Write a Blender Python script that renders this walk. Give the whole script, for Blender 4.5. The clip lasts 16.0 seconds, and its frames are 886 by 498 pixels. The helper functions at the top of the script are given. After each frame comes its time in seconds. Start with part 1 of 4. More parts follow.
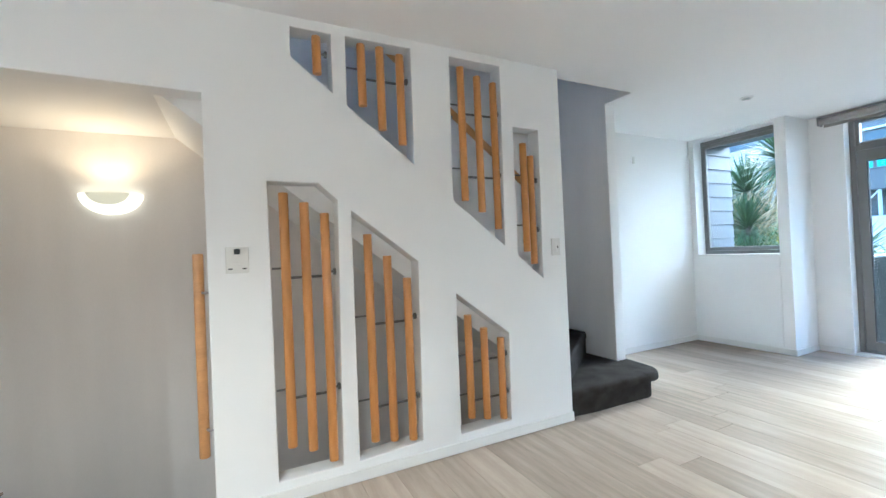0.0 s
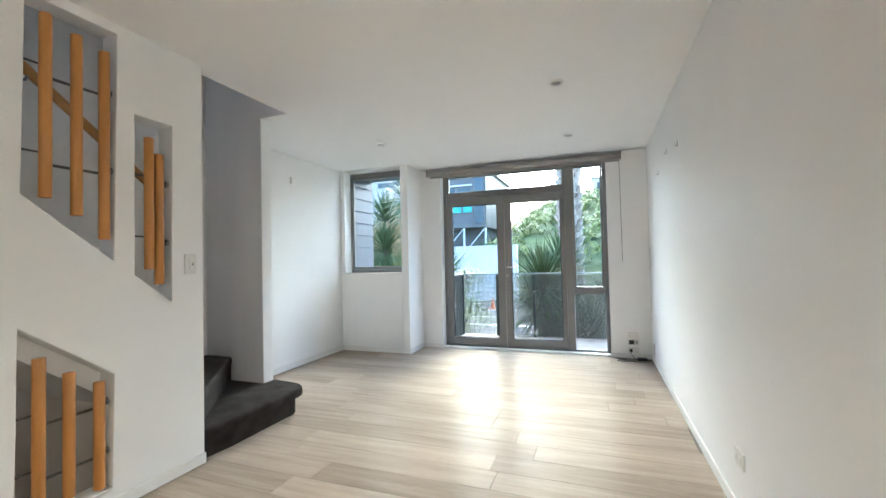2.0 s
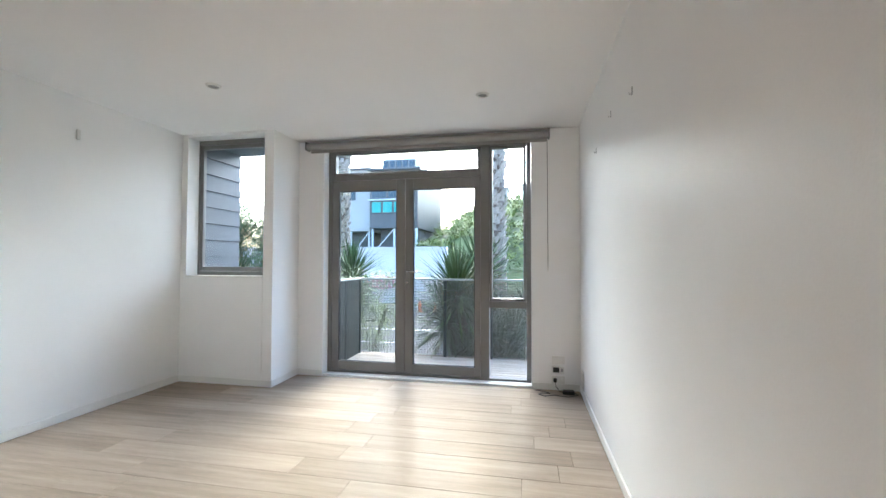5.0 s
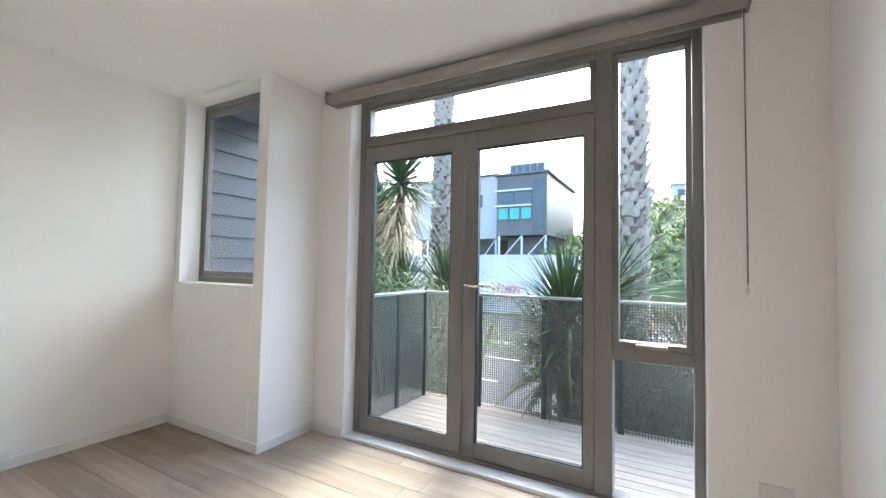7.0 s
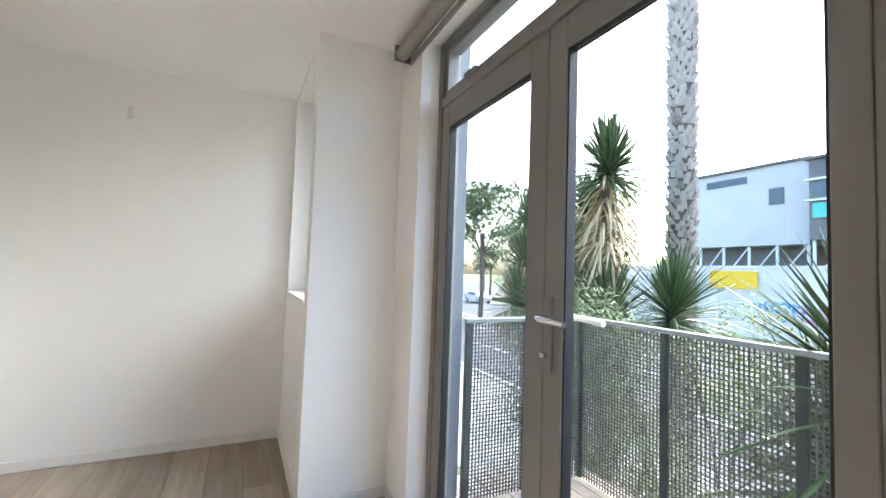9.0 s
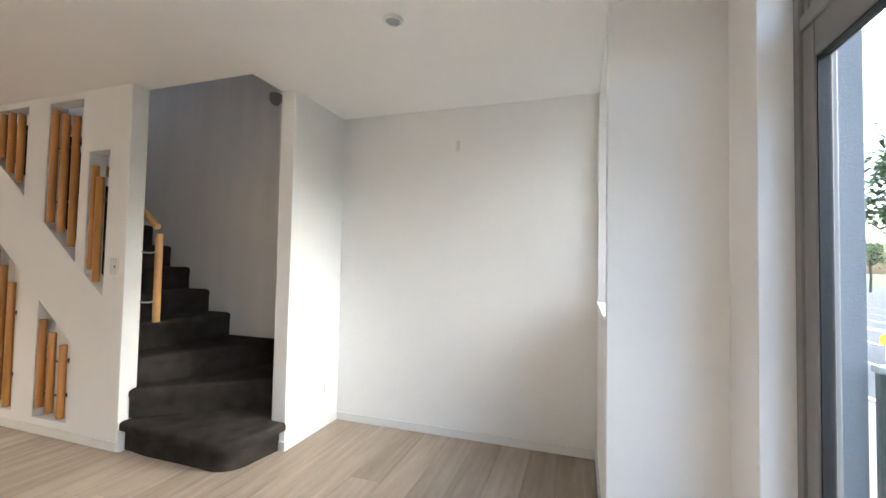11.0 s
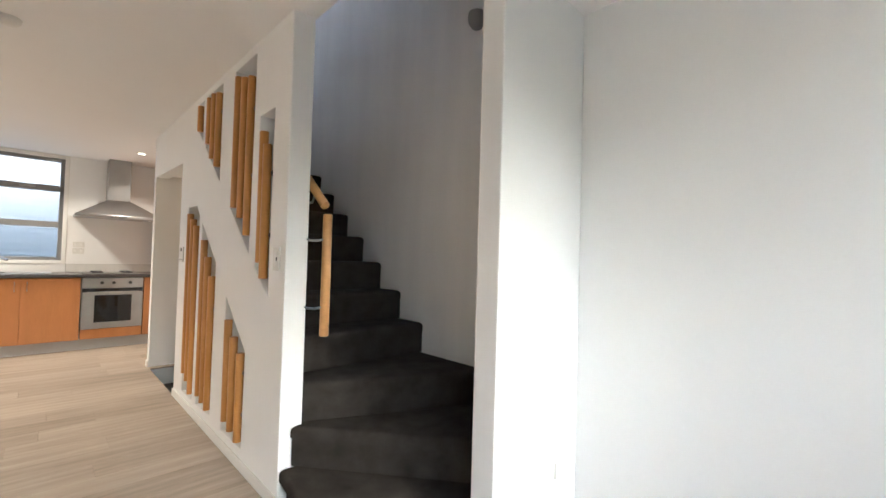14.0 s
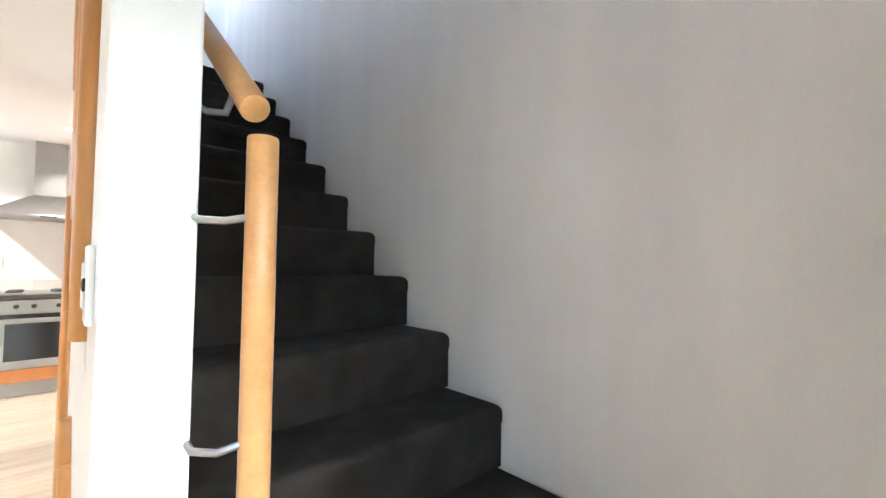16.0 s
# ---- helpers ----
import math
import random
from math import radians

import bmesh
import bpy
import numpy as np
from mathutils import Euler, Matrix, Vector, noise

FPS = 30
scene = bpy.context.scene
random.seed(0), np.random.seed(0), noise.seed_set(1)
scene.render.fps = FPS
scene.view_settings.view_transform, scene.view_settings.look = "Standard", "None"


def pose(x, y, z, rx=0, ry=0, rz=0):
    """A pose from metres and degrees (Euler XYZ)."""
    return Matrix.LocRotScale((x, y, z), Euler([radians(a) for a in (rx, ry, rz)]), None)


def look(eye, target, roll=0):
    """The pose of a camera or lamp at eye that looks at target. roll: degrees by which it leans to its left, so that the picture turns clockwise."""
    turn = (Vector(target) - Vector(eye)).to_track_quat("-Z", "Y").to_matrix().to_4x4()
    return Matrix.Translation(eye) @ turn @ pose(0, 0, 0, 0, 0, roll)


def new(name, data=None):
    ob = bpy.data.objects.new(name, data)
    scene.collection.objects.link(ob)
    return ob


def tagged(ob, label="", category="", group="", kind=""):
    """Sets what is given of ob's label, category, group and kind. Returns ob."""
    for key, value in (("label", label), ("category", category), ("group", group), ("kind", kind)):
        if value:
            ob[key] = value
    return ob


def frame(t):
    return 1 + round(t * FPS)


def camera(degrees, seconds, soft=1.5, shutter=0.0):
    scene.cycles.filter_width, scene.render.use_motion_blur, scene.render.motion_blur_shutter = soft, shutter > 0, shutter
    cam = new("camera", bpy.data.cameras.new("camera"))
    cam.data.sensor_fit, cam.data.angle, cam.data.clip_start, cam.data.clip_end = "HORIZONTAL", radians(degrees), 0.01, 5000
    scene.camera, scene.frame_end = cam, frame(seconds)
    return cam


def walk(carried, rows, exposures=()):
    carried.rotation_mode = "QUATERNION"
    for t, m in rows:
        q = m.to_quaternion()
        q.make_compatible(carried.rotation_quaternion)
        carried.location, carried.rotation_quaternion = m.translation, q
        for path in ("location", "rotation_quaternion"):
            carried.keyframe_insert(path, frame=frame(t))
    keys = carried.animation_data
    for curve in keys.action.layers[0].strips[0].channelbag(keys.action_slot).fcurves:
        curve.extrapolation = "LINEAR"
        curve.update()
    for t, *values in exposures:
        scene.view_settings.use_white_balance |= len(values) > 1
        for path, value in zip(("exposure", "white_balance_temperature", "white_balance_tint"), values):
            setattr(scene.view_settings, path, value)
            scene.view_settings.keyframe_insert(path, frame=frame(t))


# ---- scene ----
cam = camera(93.8, 16.0)
PATH = [
    (0, (2.206, 0.256, 1.19), (0.411, 1.137, 1.21), -2.5),
    (0.5, (2.22, 0.333, 1.189), (0.608, 1.516, 1.213), -2.3),
    (1, (2.214, 0.392, 1.177), (0.87, 1.873, 1.212), -2.0),
    (1.5, (2.217, 0.403, 1.191), (1.196, 2.122, 1.235), -1.7),
    (2, (2.258, 0.411, 1.192), (1.565, 2.286, 1.243), -1.3),
    (2.5, (2.3, 0.43, 1.201), (1.893, 2.388, 1.243), -1.1),
    (3, (2.331, 0.452, 1.209), (2.099, 2.439, 1.237), -0.9),
    (5.5, (2.331, 2.185, 1.187), (1.839, 4.123, 1.255), 0.4),
    (6, (2.31, 2.639, 1.191), (1.676, 4.534, 1.273), 0.6),
    (6.5, (2.312, 3.095, 1.177), (1.499, 4.92, 1.265), 0.9),
    (7, (2.271, 3.506, 1.178), (1.295, 5.25, 1.267), 1.1),
    (7.5, (2.256, 3.956, 1.19), (1.100, 5.586, 1.295), 1.3),
    (8, (2.26, 4.358, 1.169), (0.888, 5.808, 1.28), 1.5),
    (10.5, (1.972, 5.246, 1.279), (-0.007, 4.965, 1.358), 1.7),
    (11, (1.933, 5.139, 1.262), (0.037, 4.506, 1.332), 1.1),
    (11.5, (1.847, 5.112, 1.26), (0.087, 4.164, 1.326), 0.9),
    (12, (1.679, 5.075, 1.273), (0.067, 3.894, 1.335), 1.0),
    (12.5, (1.497, 4.973, 1.242), (0.007, 3.641, 1.314), 1.1),
    (13, (1.267, 4.745, 1.251), (-0.145, 3.331, 1.326), 1.4),
    (13.5, (1.041, 4.517, 1.211), (-0.346, 3.079, 1.286), 1.5),
    (14, (0.85, 4.258, 1.224), (-0.541, 2.821, 1.271), 1.6),
    (14.5, (0.679, 3.947, 1.239), (-0.731, 2.529, 1.268), 1.6),
    (15, (0.459, 3.639, 1.23), (-0.932, 2.203, 1.236), 1.3),
    (15.5, (0.257, 3.315, 1.214), (-1.113, 1.858, 1.22), 1.2),
    (16, (0.04, 3.001, 1.236), (-1.319, 1.536, 1.311), 0.7),
]
walk(cam, [(t, look(eye, target, roll)) for t, eye, target, roll in PATH],
     [(0, 3.75, 4400, -4), (1, 3.5, 4600, -5), (2.5, 3.45, 4950, -2), (5.5, 3.2, 5050, 1), (8, 3.25, 5400, 3), (10.5, 3.25, 5450, 4), (12.5, 3.42, 5150, 2), (14.5, 3.45, 5350, 3), (15, 3.5, 5400, 3), (15.5, 3.8, 5400, 4), (16, 4.6, 4900, 0)])

# ---- world, sun, lamps, exposure ----
world = bpy.data.worlds.new("world")
scene.world = world
world.use_nodes = True
wn = world.node_tree
sky = wn.nodes.new("ShaderNodeTexSky")
sky.sky_type = "NISHITA"
sky.sun_disc = False
sky.sun_elevation, sky.sun_rotation = radians(34), radians(-10)
sky.air_density, sky.dust_density, sky.ozone_density = 1.0, 6.0, 0.6
wn.nodes["Background"].inputs["Strength"].default_value = 0.15
wn.links.new(sky.outputs[0], wn.nodes["Background"].inputs["Color"])

sun = new("sun", bpy.data.lights.new("sun", "SUN"))
sun.data.energy, sun.data.angle, sun.data.color = 0.42, radians(120), (1.0, 0.985, 0.96)
sun.matrix_world = look((-2.6, 20.0, 10.3), (0, 5, 0))


def lamp(name, kind, energy, color, m, size=0.05, spot=90):
    data = bpy.data.lights.new(name, kind)
    data.energy, data.color = energy, color
    if kind == "SPOT":
        data.spot_size, data.spot_blend, data.shadow_soft_size = radians(spot), 0.6, size
    elif kind == "POINT":
        data.shadow_soft_size = size
    ob = new(name, data)
    ob.matrix_world = m
    return ob


lamp("sconce_bulb", "SPOT", 0.55, (1.0, 0.58, 0.26), pose(-0.86, -0.45, 1.66, 180), 0.06, 150)
# The third spot is added, its source unseen, to warm the party wall.
for dx, dy, watts in ((0.0, -2.05, 9), (1.27, -2.05, 10), (2.3, -0.6, 15)):
    lamp("downlight_beam", "SPOT", watts, (1.0, 0.77, 0.55), pose(dx, dy, 2.405), 0.03, 140)

# ---- materials ----


def nodes_of(name):
    m = bpy.data.materials.new(name)
    m.use_nodes = True
    nt = m.node_tree
    return m, nt, nt.nodes["Principled BSDF"]


def surf(name, col, rough=0.6, var=0.06, scale=3.0, fine=60.0, bump=0.05, metal=0.0, rand=0.0, stretch=(1, 1, 1), spec=0.5, island=False):
    """A procedural surface: colour varied at two scales, fine relief, optional variation per object."""
    m, nt, p = nodes_of(name)
    N, L = nt.nodes, nt.links
    tc = N.new("ShaderNodeTexCoord")
    mp = N.new("ShaderNodeMapping")
    mp.inputs["Scale"].default_value = stretch
    L.new(tc.outputs["Object"], mp.inputs[0])
    vec = mp.outputs[0]
    oi = N.new("ShaderNodeObjectInfo")
    if rand:
        ad = N.new("ShaderNodeVectorMath")
        ad.operation = "MULTIPLY_ADD"
        ad.inputs[1].default_value = (37, 53, 71)
        L.new(oi.outputs["Random"], ad.inputs[0])
        L.new(vec, ad.inputs[2])
        vec = ad.outputs[0]
    n1, n2 = N.new("ShaderNodeTexNoise"), N.new("ShaderNodeTexNoise")
    n1.inputs["Scale"].default_value, n1.inputs["Detail"].default_value = scale, 4
    n2.inputs["Scale"].default_value, n2.inputs["Detail"].default_value = fine, 3
    L.new(vec, n1.inputs["Vector"])
    L.new(vec, n2.inputs["Vector"])
    mix = N.new("ShaderNodeMath")
    mix.operation = "MULTIPLY_ADD"
    mix.inputs[1].default_value = 0.45
    L.new(n2.outputs["Fac"], mix.inputs[0])
    L.new(n1.outputs["Fac"], mix.inputs[2])
    last = mix.outputs[0]
    if rand or island:
        r = N.new("ShaderNodeMath")
        r.operation = "MULTIPLY_ADD"
        r.inputs[1].default_value = rand or 1.0
        if island:
            L.new(N.new("ShaderNodeNewGeometry").outputs["Random Per Island"], r.inputs[0])
        else:
            L.new(oi.outputs["Random"], r.inputs[0])
        L.new(last, r.inputs[2])
        last = r.outputs[0]
    ramp = N.new("ShaderNodeValToRGB")
    a, b = ramp.color_ramp.elements
    hi = 1.0 + (rand or (1.0 if island else 0.0))
    a.position, b.position = 0.42 / hi, min(1.0, (1.05 + rand) / hi)
    a.color = (*[max(0.0, c * (1 - var)) for c in col], 1)
    b.color = (*[min(1.0, c * (1 + var)) for c in col], 1)
    if hi > 1:
        s = N.new("ShaderNodeMath")
        s.operation = "DIVIDE"
        s.inputs[1].default_value = hi
        L.new(last, s.inputs[0])
        last = s.outputs[0]
    L.new(last, ramp.inputs[0])
    L.new(ramp.outputs[0], p.inputs["Base Color"])
    p.inputs["Roughness"].default_value, p.inputs["Metallic"].default_value = rough, metal
    p.inputs["Specular IOR Level"].default_value = spec
    if bump:
        bp = N.new("ShaderNodeBump")
        bp.inputs["Strength"].default_value, bp.inputs["Distance"].default_value = min(1.0, bump * 4), 0.004
        L.new(n2.outputs["Fac"], bp.inputs["Height"])
        L.new(bp.outputs[0], p.inputs["Normal"])
    return m


def glow(name, col, strength):
    m, nt, p = nodes_of(name)
    p.inputs["Base Color"].default_value = (0.9, 0.9, 0.9, 1)
    p.inputs["Emission Color"].default_value, p.inputs["Emission Strength"].default_value = (*col, 1), strength
    return m


def glass_mat():
    m, nt, p = nodes_of("window_glass")
    N, L = nt.nodes, nt.links
    tr, gl, fr, mx = N.new("ShaderNodeBsdfTransparent"), N.new("ShaderNodeBsdfGlossy"), N.new("ShaderNodeLayerWeight"), N.new("ShaderNodeMixShader")
    tr.inputs[0].default_value = (0.985, 0.99, 0.99, 1)
    gl.inputs["Roughness"].default_value = 0.02
    pw, ma = N.new("ShaderNodeMath"), N.new("ShaderNodeMath")
    pw.operation, ma.operation = "POWER", "MULTIPLY_ADD"
    fr.inputs[0].default_value, pw.inputs[1].default_value = 0.5, 4.0
    ma.inputs[1].default_value, ma.inputs[2].default_value = 0.5, 0.02
    L.new(fr.outputs["Facing"], pw.inputs[0])
    L.new(pw.outputs[0], ma.inputs[0])
    L.new(ma.outputs[0], mx.inputs[0])
    L.new(tr.outputs[0], mx.inputs[1])
    L.new(gl.outputs[0], mx.inputs[2])
    L.new(mx.outputs[0], N["Material Output"].inputs["Surface"])
    return m


M = {
    "wall": surf("white_wall_paint", (0.87, 0.865, 0.85), 0.5, 0.025, 1.3, 160, 0.03),
    "stairwall": surf("stairwell_paint", (0.82, 0.785, 0.745), 0.5, 0.06, 1.6, 120, 0.03, stretch=(3, 3, 0.45)),
    "ceil": surf("ceiling_paint", (0.88, 0.875, 0.865), 0.7, 0.02, 1.0, 120, 0.02),
    "trim": surf("white_gloss_trim", (0.80, 0.79, 0.76), 0.35, 0.03, 4, 80, 0.02),
    "plank": surf("greyed_oak_plank", (0.385, 0.32, 0.255), 0.26, 0.30, 2.6, 24, 0.03, rand=0.4, stretch=(0.7, 9, 9), spec=0.006),
    "subfloor": surf("subfloor_joint", (0.20, 0.17, 0.14), 0.8, 0.1),
    "carpet": surf("charcoal_carpet", (0.042, 0.036, 0.031), 0.95, 0.45, 9, 420, 0.25, spec=0.1),
    "greycarpet": surf("grey_stair_carpet", (0.10, 0.10, 0.10), 0.95, 0.3, 9, 420, 0.25, spec=0.1),
    "dowel": surf("varnished_rimu_dowel", (0.52, 0.245, 0.062), 0.33, 0.22, 3, 26, 0.02, rand=0.2, stretch=(9, 9, 0.8)),
    "rail": surf("varnished_handrail", (0.55, 0.30, 0.11), 0.33, 0.18, 3, 26, 0.02, stretch=(6, 1, 6)),
    "steel": surf("brushed_steel", (0.4, 0.395, 0.39), 0.30, 0.10, 5, 180, 0.02, metal=1.0),
    "pin": surf("dark_steel_pin", (0.16, 0.155, 0.15), 0.4, 0.1, 5, 100, 0.0, metal=0.8),
    "chrome": surf("satin_chrome", (0.75, 0.75, 0.75), 0.18, 0.05, 5, 100, 0.0, metal=1.0),
    "frame": surf("taupe_aluminium", (0.21, 0.206, 0.20), 0.42, 0.05, 3, 140, 0.02),
    "seal": surf("black_rubber_seal", (0.015, 0.015, 0.015), 0.6, 0.1),
    "blind": surf("grey_roller_blind", (0.30, 0.285, 0.265), 0.7, 0.08, 4, 300, 0.05),
    "glass": glass_mat(),
    "plastic": surf("white_plastic", (0.75, 0.74, 0.70), 0.35, 0.03, 6, 90, 0.0),
    "black": surf("black_plastic", (0.02, 0.02, 0.02), 0.4, 0.1),
    "cab": surf("beech_laminate", (0.42, 0.175, 0.05), 0.4, 0.14, 2, 20, 0.01, rand=0.15, stretch=(5, 5, 0.7)),
    "counter": surf("dark_speckled_laminate", (0.055, 0.048, 0.045), 0.25, 0.5, 20, 240, 0.0),
    "tile": surf("white_splash_tile", (0.74, 0.73, 0.70), 0.15, 0.03, 4, 60, 0.0, rand=0.1),
    "ovenglass": surf("oven_black_glass", (0.012, 0.012, 0.013), 0.06, 0.1, 3, 30, 0.0),
    "kick": surf("grey_kickboard", (0.45, 0.44, 0.42), 0.4, 0.06),
    "clad": surf("blue_grey_weatherboard", (0.075, 0.085, 0.105), 0.5, 0.1, 4, 50, 0.04, rand=0.15, stretch=(1, 1, 6)),
    "cladpale": surf("pale_weatherboard", (0.14, 0.155, 0.17), 0.5, 0.05, 4, 50, 0.03),
    "extwall": surf("grey_plaster_outside", (0.11, 0.13, 0.16), 0.7, 0.1, 3, 90, 0.1),
    "deck": surf("weathered_deck_board", (0.44, 0.38, 0.32), 0.75, 0.35, 3, 30, 0.15, rand=0.4, stretch=(1, 9, 9), spec=0.12),
    "railing": surf("galvanised_rail", (0.22, 0.25, 0.24), 0.5, 0.1, 5, 80, 0.02, metal=0.2),
    "post": surf("dark_green_post", (0.025, 0.035, 0.033), 0.45, 0.15),
    "mesh": surf("dark_wire_mesh", (0.075, 0.083, 0.079), 0.5, 0.2),
    "yucca": surf("yucca_leaf", (0.046, 0.070, 0.028), 0.45, 0.75, 2, 20, 0.03, island=True, spec=0.12),
    "dead": surf("dry_leaf", (0.30, 0.23, 0.12), 0.7, 0.5, 2, 20, 0.05, island=True),
    "bush": surf("shrub_leaf", (0.065, 0.09, 0.032), 0.5, 0.75, 2, 20, 0.03, island=True, spec=0.12),
    "lightbush": surf("pale_shrub_leaf", (0.155, 0.19, 0.05), 0.6, 0.4, 2, 20, 0.03, island=True, spec=0.12),
    "bark": surf("palm_bark", (0.25, 0.23, 0.21), 0.9, 0.5, 4, 40, 0.3, island=True, spec=0.12),
    "trunk": surf("yucca_bark", (0.11, 0.085, 0.065), 0.9, 0.4, 5, 40, 0.3),
    "asphalt": surf("asphalt", (0.075, 0.076, 0.08), 0.85, 0.25, 0.4, 30, 0.2, spec=0.12),
    "paint": surf("road_paint", (0.72, 0.72, 0.70), 0.7, 0.1),
    "pave": surf("concrete_pavement", (0.26, 0.255, 0.24), 0.85, 0.15, 1, 30, 0.1, spec=0.12),
    "ground": surf("rough_grass", (0.085, 0.105, 0.042), 0.9, 0.6, 0.35, 3, 0.4, spec=0.12),
    "retain": surf("whitewashed_concrete", (0.70, 0.66, 0.62), 0.8, 0.12, 0.5, 8, 0.1, spec=0.12),
    "blue": surf("blue_spray_paint", (0.14, 0.33, 0.55), 0.7, 0.3, 2, 12, 0),
    "pink": surf("pink_spray_paint", (0.6, 0.27, 0.33), 0.7, 0.3, 2, 12, 0),
    "yellow": surf("yellow_board", (0.80, 0.50, 0.01), 0.5, 0.05),
    "bgrey": surf("blue_grey_cladding", (0.50, 0.485, 0.46), 0.6, 0.08, 0.5, 6, 0.05, spec=0.12),
    "bdark": surf("dark_cladding", (0.125, 0.12, 0.115), 0.5, 0.2, 0.5, 6, 0.05),
    "teal": surf("teal_glazing", (0.10, 0.42, 0.36), 0.15, 0.2, 0.6, 4, 0),
    "bglass": surf("dark_glazing", (0.06, 0.08, 0.10), 0.08, 0.3, 0.6, 4, 0),
    "white": surf("white_steel", (0.72, 0.72, 0.72), 0.5, 0.05),
    "red": surf("red_car_paint", (0.45, 0.03, 0.03), 0.25, 0.1),
    "silver": surf("silver_car_paint", (0.5, 0.5, 0.52), 0.25, 0.1),
    "tyre": surf("tyre_rubber", (0.02, 0.02, 0.02), 0.8, 0.2),
    "orange": surf("orange_plastic", (0.75, 0.16, 0.03), 0.5, 0.1),
    "lit": glow("lit_lamp", (1.0, 0.83, 0.6), 1.2),
    "sconce": glow("lit_sconce_glass", (1.0, 0.72, 0.42), 0.2),
}

# ---- mesh helpers ----


def bm_box(x0, x1, y0, y1, z0, z1, bev=0.0, bm=None, seg=2):
    own = bm is None
    bm = bm or bmesh.new()
    r = bmesh.ops.create_cube(bm, size=1, matrix=Matrix.Translation(((x0 + x1) / 2, (y0 + y1) / 2, (z0 + z1) / 2)) @ Matrix.Diagonal((x1 - x0, y1 - y0, z1 - z0, 1)))
    if bev and own:
        bmesh.ops.bevel(bm, geom=bm.edges[:], offset=bev, segments=seg, affect="EDGES", profile=0.5)
    return bm


def bm_rod(a, b, r0, r1=None, n=12, bm=None, bev=0.0):
    own = bm is None
    bm = bm or bmesh.new()
    a, b = Vector(a), Vector(b)
    m = Matrix.Translation((a + b) / 2) @ (b - a).to_track_quat("Z", "Y").to_matrix().to_4x4()
    bmesh.ops.create_cone(bm, cap_ends=True, segments=n, radius1=r0, radius2=r0 if r1 is None else r1, depth=(b - a).length, matrix=m)
    if bev and own:
        es = [e for e in bm.edges if len(e.link_faces) == 2 and any(len(f.verts) > 4 for f in e.link_faces)]
        bmesh.ops.bevel(bm, geom=es, offset=bev, segments=2, affect="EDGES", profile=0.5)
    return bm


def bm_tube(pts, r, n=8, bm=None):
    """A bent tube through the points."""
    bm = bm or bmesh.new()
    pts = [Vector(p) for p in pts]
    rings = []
    for i, p in enumerate(pts):
        d = (pts[min(i + 1, len(pts) - 1)] - pts[max(i - 1, 0)]).normalized()
        q = d.to_track_quat("Z", "Y")
        rings.append([bm.verts.new(p + q @ Vector((r * math.cos(k * math.tau / n), r * math.sin(k * math.tau / n), 0))) for k in range(n)])
    for u, v in zip(rings, rings[1:]):
        for k in range(n):
            bm.faces.new((u[k], u[(k + 1) % n], v[(k + 1) % n], v[k]))
    bm.faces.new(rings[0][::-1])
    bm.faces.new(rings[-1])
    return bm


def bm_lathe(profile, at=(0, 0, 0), n=24):
    """Turns a profile of (radius, height) about the vertical."""
    bm = bmesh.new()
    rings = [[bm.verts.new((at[0] + r * math.cos(k * math.tau / n), at[1] + r * math.sin(k * math.tau / n), at[2] + h)) for k in range(n)] for r, h in profile]
    for u, v in zip(rings, rings[1:]):
        for k in range(n):
            bm.faces.new((u[k], u[(k + 1) % n], v[(k + 1) % n], v[k]))
    bmesh.ops.remove_doubles(bm, verts=bm.verts[:], dist=1e-5)
    return bm


def bm_prism(poly, z0, z1, bev=0.0, seg=3):
    bm = bmesh.new()
    lo = [bm.verts.new((x, y, z0)) for x, y in poly]
    hi = [bm.verts.new((x, y, z1)) for x, y in poly]
    bm.faces.new(lo[::-1])
    top = bm.faces.new(hi)
    k = len(poly)
    for i in range(k):
        bm.faces.new((lo[i], lo[(i + 1) % k], hi[(i + 1) % k], hi[i]))
    bmesh.ops.recalc_face_normals(bm, faces=bm.faces[:])
    if bev:
        bmesh.ops.bevel(bm, geom=list(top.edges), offset=bev, segments=seg, affect="EDGES", profile=0.5)
    return bm


def part(name, bm, material, parent=None, label="", smooth=False):
    me = bpy.data.meshes.new(name)
    if smooth:
        for f in bm.faces:
            f.smooth = True
    bm.to_mesh(me)
    bm.free()
    me.materials.append(M[material])
    ob = new(name, me)
    if parent:
        ob.parent = parent
    if label:
        ob["label"] = label
    if smooth:
        me.set_sharp_from_angle(angle=radians(40))
    return ob


def thing(name, label, category, group="", kind=""):
    return tagged(new(name), label, category, group, kind)


